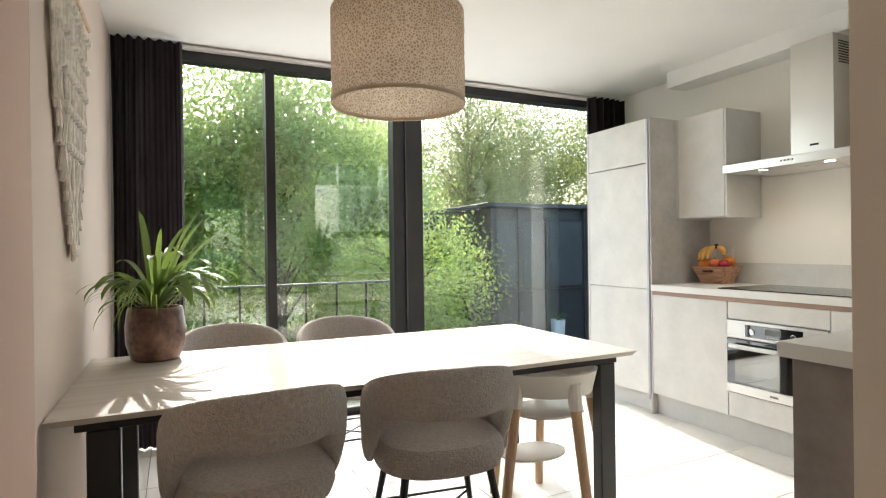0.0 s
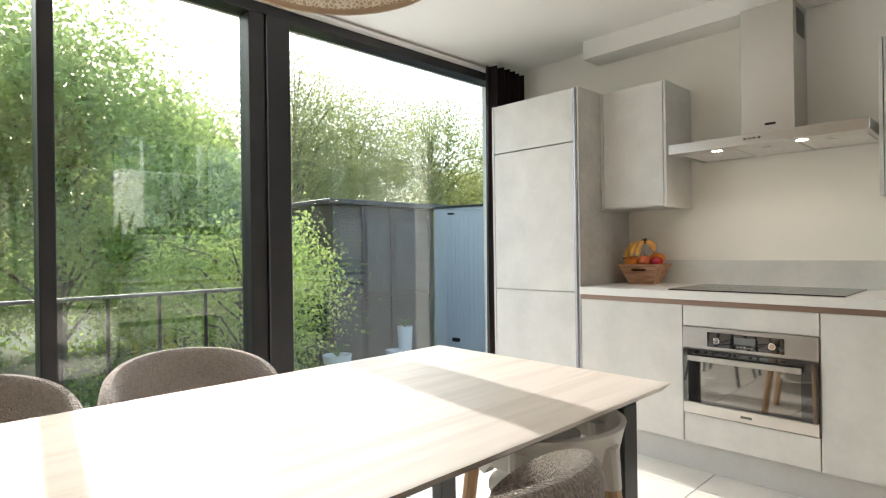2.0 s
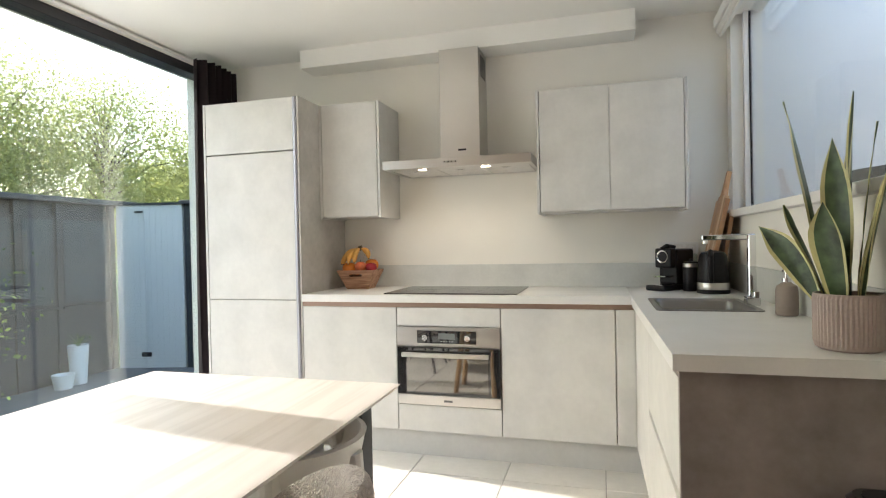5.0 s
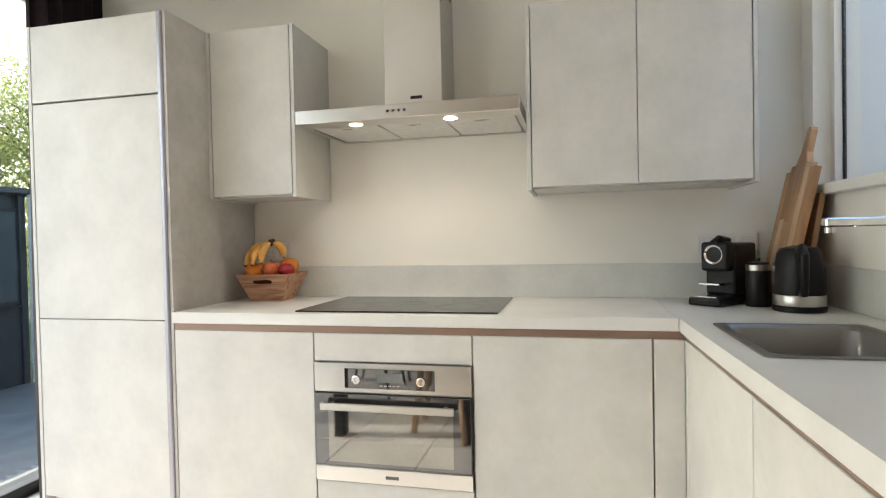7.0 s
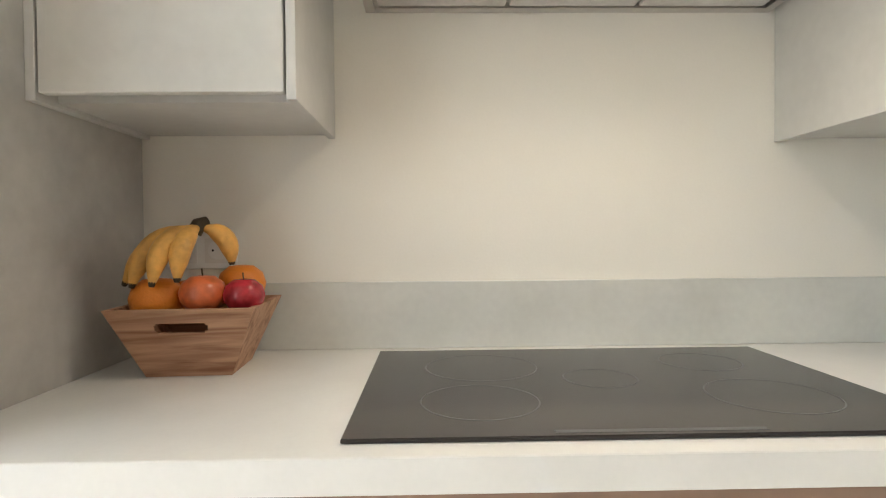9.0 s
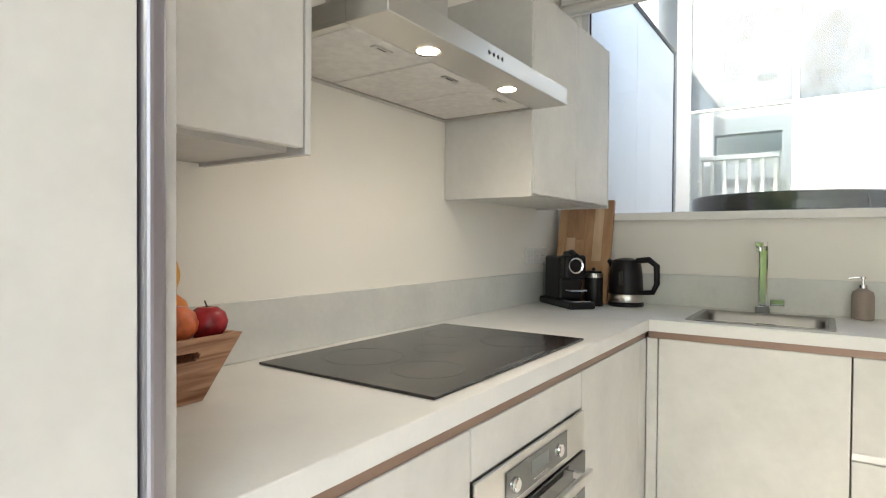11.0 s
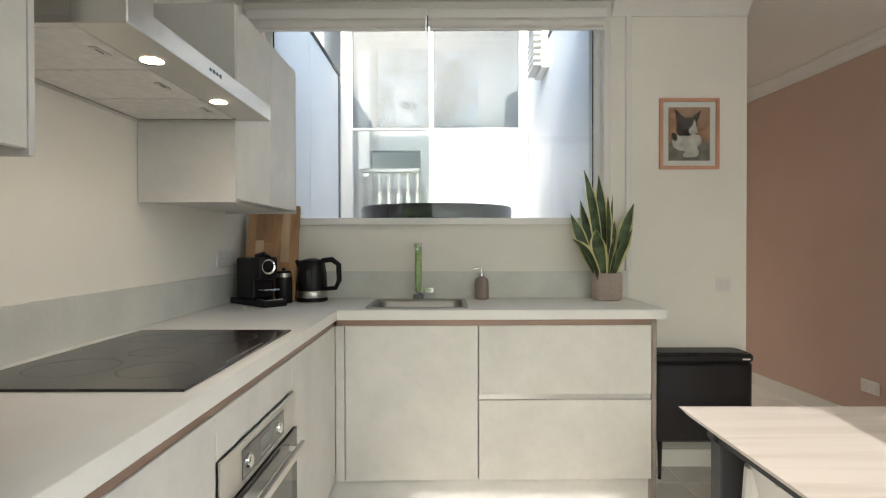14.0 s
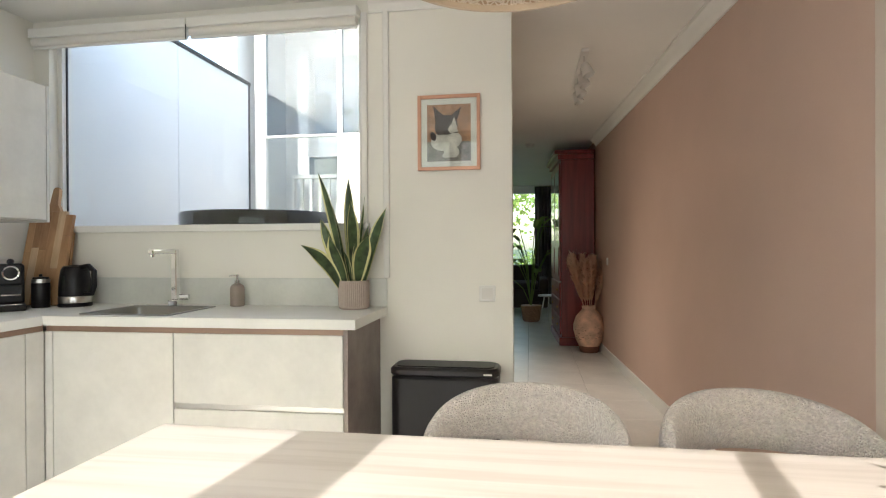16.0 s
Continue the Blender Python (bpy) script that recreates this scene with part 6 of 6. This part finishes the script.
def planter(x, y, r, h, plant):
    ob = thing("planter", (x, y, GZ + 0.02), "white tapered outdoor planter on the terrace", "planter", "planters")
    part("pot", lathe([(r * 0.75, 0.0), (r, h), (r * 0.9, h), (r * 0.85, h - 0.05), (0, h - 0.05)], (x, y, GZ + 0.0205), 28), PATIO_WHITE, ob, smooth=True)
    if plant:
        rnd = random.Random(7)
        for i in range(14):
            a = rnd.uniform(0, 6.28)
            part("leaf", strap(bmesh.new(), (x, y, GZ + h - 0.02), a, radians(rnd.uniform(35, 80)), 0.32, 0.03, radians(80), rnd, 6), LEAF, ob)


planter(3.42, 8.86, 0.15, 0.62, True)
planter(3.10, 8.80, 0.16, 0.22, False)
planter(1.62, 8.45, 0.24, 0.38, True)


# ---- trees ----
def leaves(pts, size, rs):
    """Pointed leaves at the given places, turned at random."""
    n = len(pts)
    d = rs.normal(size=(n, 3))
    d /= np.linalg.norm(d, axis=1)[:, None]
    e = np.cross(d, rs.normal(size=(n, 3)))
    e /= np.linalg.norm(e, axis=1)[:, None]
    s = size * rs.uniform(0.6, 1.3, size=(n, 1))
    v = np.empty((n, 4, 3))
    v[:, 0], v[:, 2] = pts - d * s * 0.5, pts + d * s * 0.5
    v[:, 1], v[:, 3] = pts + e * s * 0.32, pts - e * s * 0.32
    return v.reshape(-1, 3), np.arange(4 * n).reshape(-1, 4)


def leaf_mesh(name, pts, size, rs, material):
    v, f = leaves(pts, size, rs)
    me = bpy.data.meshes.new(name)
    me.from_pydata(v.tolist(), [], f.tolist())
    me.materials.append(material)
    return me


def tree(x, y, height, crown_r, crown_low, n_leaves, size, material, label, seed, hang=0.0, clumps=60, spread=0.16):
    rs = np.random.RandomState(seed)
    rnd = random.Random(seed)
    ob = thing("tree", (x, y, GZ), label, "tree", "garden trees")
    zc, rz = (height + crown_low) / 2, (height - crown_low) / 2
    cs = []
    while len(cs) < clumps:
        p = rs.uniform(-1, 1, 3)
        q = np.linalg.norm(p)
        if 0.25 < q < 1.0:
            wob = 0.8 + 0.35 * noise.noise(Vector(p * 1.7) + Vector((seed, 0, 0)))
            cs.append(np.array((x, y, zc)) + p * (crown_r, crown_r, rz) * wob)
    cs = np.array(cs)
    b = tube([(x, y, GZ - 0.1), (x + 0.03, y, GZ + (height - GZ) * 0.3), (x - 0.05, y + 0.05, zc), (x, y, height - 0.25 * rz)], [0.03 * crown_r + 0.05, 0.024 * crown_r + 0.04, 0.015 * crown_r + 0.02, 0.012], 8)
    for c in cs[::2]:
        z0 = max(GZ + 0.4, min(c[2] - 0.4 * rz, height - 0.5 * rz))
        m = Vector((x, y, z0)).lerp(Vector(c), 0.55) + Vector((0, 0, 0.12 * rz))
        tube([(x, y, z0), m, Vector(c)], [0.010 * crown_r + 0.008, 0.006 * crown_r + 0.004, 0.004], 5, bm=b)
    part("trunk", b, BARK, ob)
    idx = rs.randint(0, clumps, n_leaves)
    off = rs.normal(size=(n_leaves, 3)) * spread * np.array((crown_r, crown_r, rz * (1 + hang)))
    off[:, 2] -= np.abs(rs.normal(size=n_leaves)) * hang * rz * 0.35
    pts = cs[idx] + off
    me = leaf_mesh("crown", pts - np.array(ob.location), size, rs, material)
    new("crown", me).parent = ob
    return ob


tree(-0.45, 7.3, 2.3, 1.40, -0.8, 12500, 0.052, LEAF_NEAR, "young birch with loose bright leaves in front of the extension", 1, 0.35, 70, 0.095)
tree(-1.5, 12.6, 6.2, 2.8, -0.3, 34000, 0.11, LEAF_MID, "tall leafy garden tree with an uneven crown", 2, 0.0, 90, 0.14)
tree(-4.6, 12.2, 6.0, 2.7, -0.3, 32000, 0.11, LEAF_MID, "tall leafy garden tree with an uneven crown", 3, 0.0, 90, 0.14)
tree(-8.0, 13.0, 6.2, 3.0, 0.0, 12000, 0.13, LEAF_MID, "tall leafy garden tree with an uneven crown", 4)
tree(1.3, 14.5, 4.9, 2.3, -0.3, 26000, 0.115, LEAF_NEAR, "light green garden tree behind the others", 5, 0.0, 80, 0.14)
tree(6.6, 18.5, 9.0, 3.1, 0.2, 42000, 0.095, LEAF_FAR, "pale spring-green willow with hanging twigs", 6, 0.6, 110, 0.17)
tree(10.4, 20.5, 8.7, 3.3, 0.2, 34000, 0.11, LEAF_FAR, "pale spring tree with a thin crown", 7, 0.2, 100, 0.17)
tree(14.5, 20.0, 8.9, 3.4, 0.3, 26000, 0.11, LEAF_FAR, "pale spring tree with a thin crown", 8, 0.1, 100, 0.16)
tree(18.5, 18.5, 8.9, 3.5, 0.3, 19000, 0.11, LEAF_FAR, "thin-leaved spring tree with bare limbs", 9, 0.1, 100, 0.14)
tree(22.5, 16.5, 8.7, 3.6, 0.3, 19000, 0.115, LEAF_FAR, "thin-leaved spring tree with bare limbs", 10, 0.1, 100, 0.14)
tree(3.6, 21.0, 7.6, 3.2, 0.0, 30000, 0.12, LEAF_FAR, "leafy tree in the distance", 12)


def thicket(name, x0, x1, y, depth, z0, z1, n, size, material, label, seed):
    rs = np.random.RandomState(seed)
    k = max(12, int((x1 - x0) * 2.2))
    cx, cy, cz = rs.uniform(x0, x1, k), rs.uniform(y - depth, y + depth, k), rs.uniform(z0, z1, k)
    i = rs.randint(0, k, n)
    pts = np.stack((cx[i], cy[i], cz[i]), 1) + rs.normal(size=(n, 3)) * (0.55, 0.35, 0.42)
    pts[:, 2] = np.clip(pts[:, 2], z0, z1 + 0.8)
    tagged(new(name, leaf_mesh(name, pts, size, rs, material)), label, "shrubs", kind="stuff")


thicket("shrubs", -10, 1.6, 9.6, 0.7, GZ, 1.5, 42000, 0.07, HEDGE, "dense mixed green shrubs along the garden edge", 31)
thicket("shrubs", -10, 4, 15.5, 0.8, GZ, 2.6, 26000, 0.12, LEAF_MID, "dense green thicket behind the garden trees", 32)
thicket("far_woods", -30, 45, 30, 2.0, GZ, 6.6, 85000, 0.24, LEAF_FAR, "pale green woodland edge in the distance", 33)
thicket("shrubs", -8, 5, -14, 1.0, GZ, 3.2, 14000, 0.16, LEAF_NEAR, "sunlit green shrubs outside the far window", 34)

# ---- floor tiles ----
proto = {}


def lay(x0, x1, y0, y1, ox, oy, step=0.5, gap=0.004):
    i0, i1 = math.floor((x0 - ox) / step), math.ceil((x1 - ox) / step)
    j0, j1 = math.floor((y0 - oy) / step), math.ceil((y1 - oy) / step)
    for i in range(i0, i1):
        for j in range(j0, j1):
            a0, a1 = max(x0, ox + i * step + gap / 2), min(x1, ox + (i + 1) * step - gap / 2)
            b0, b1 = max(y0, oy + j * step + gap / 2), min(y1, oy + (j + 1) * step - gap / 2)
            w, h = round(a1 - a0, 4), round(b1 - b0, 4)
            if w < 0.01 or h < 0.01:
                continue
            if (w, h) not in proto:
                proto[(w, h)] = finish("tile", box(0, w, 0, h, 0.0002, 0.008, 0.001 if min(w, h) > 0.05 else 0), TILE)
            t = new("tile", proto[(w, h)])
            t.parent = floor
            t.location = (a0, b0, -0.008)


lay(-4.02, -0.001, 0.0, 3.44, -2.8, 0.715)
lay(-3.93, -2.60, -4.2, 0.0, -2.8, 0.715)
lay(-3.63, 0.9, -9.3, -4.2, -2.8, 0.715)
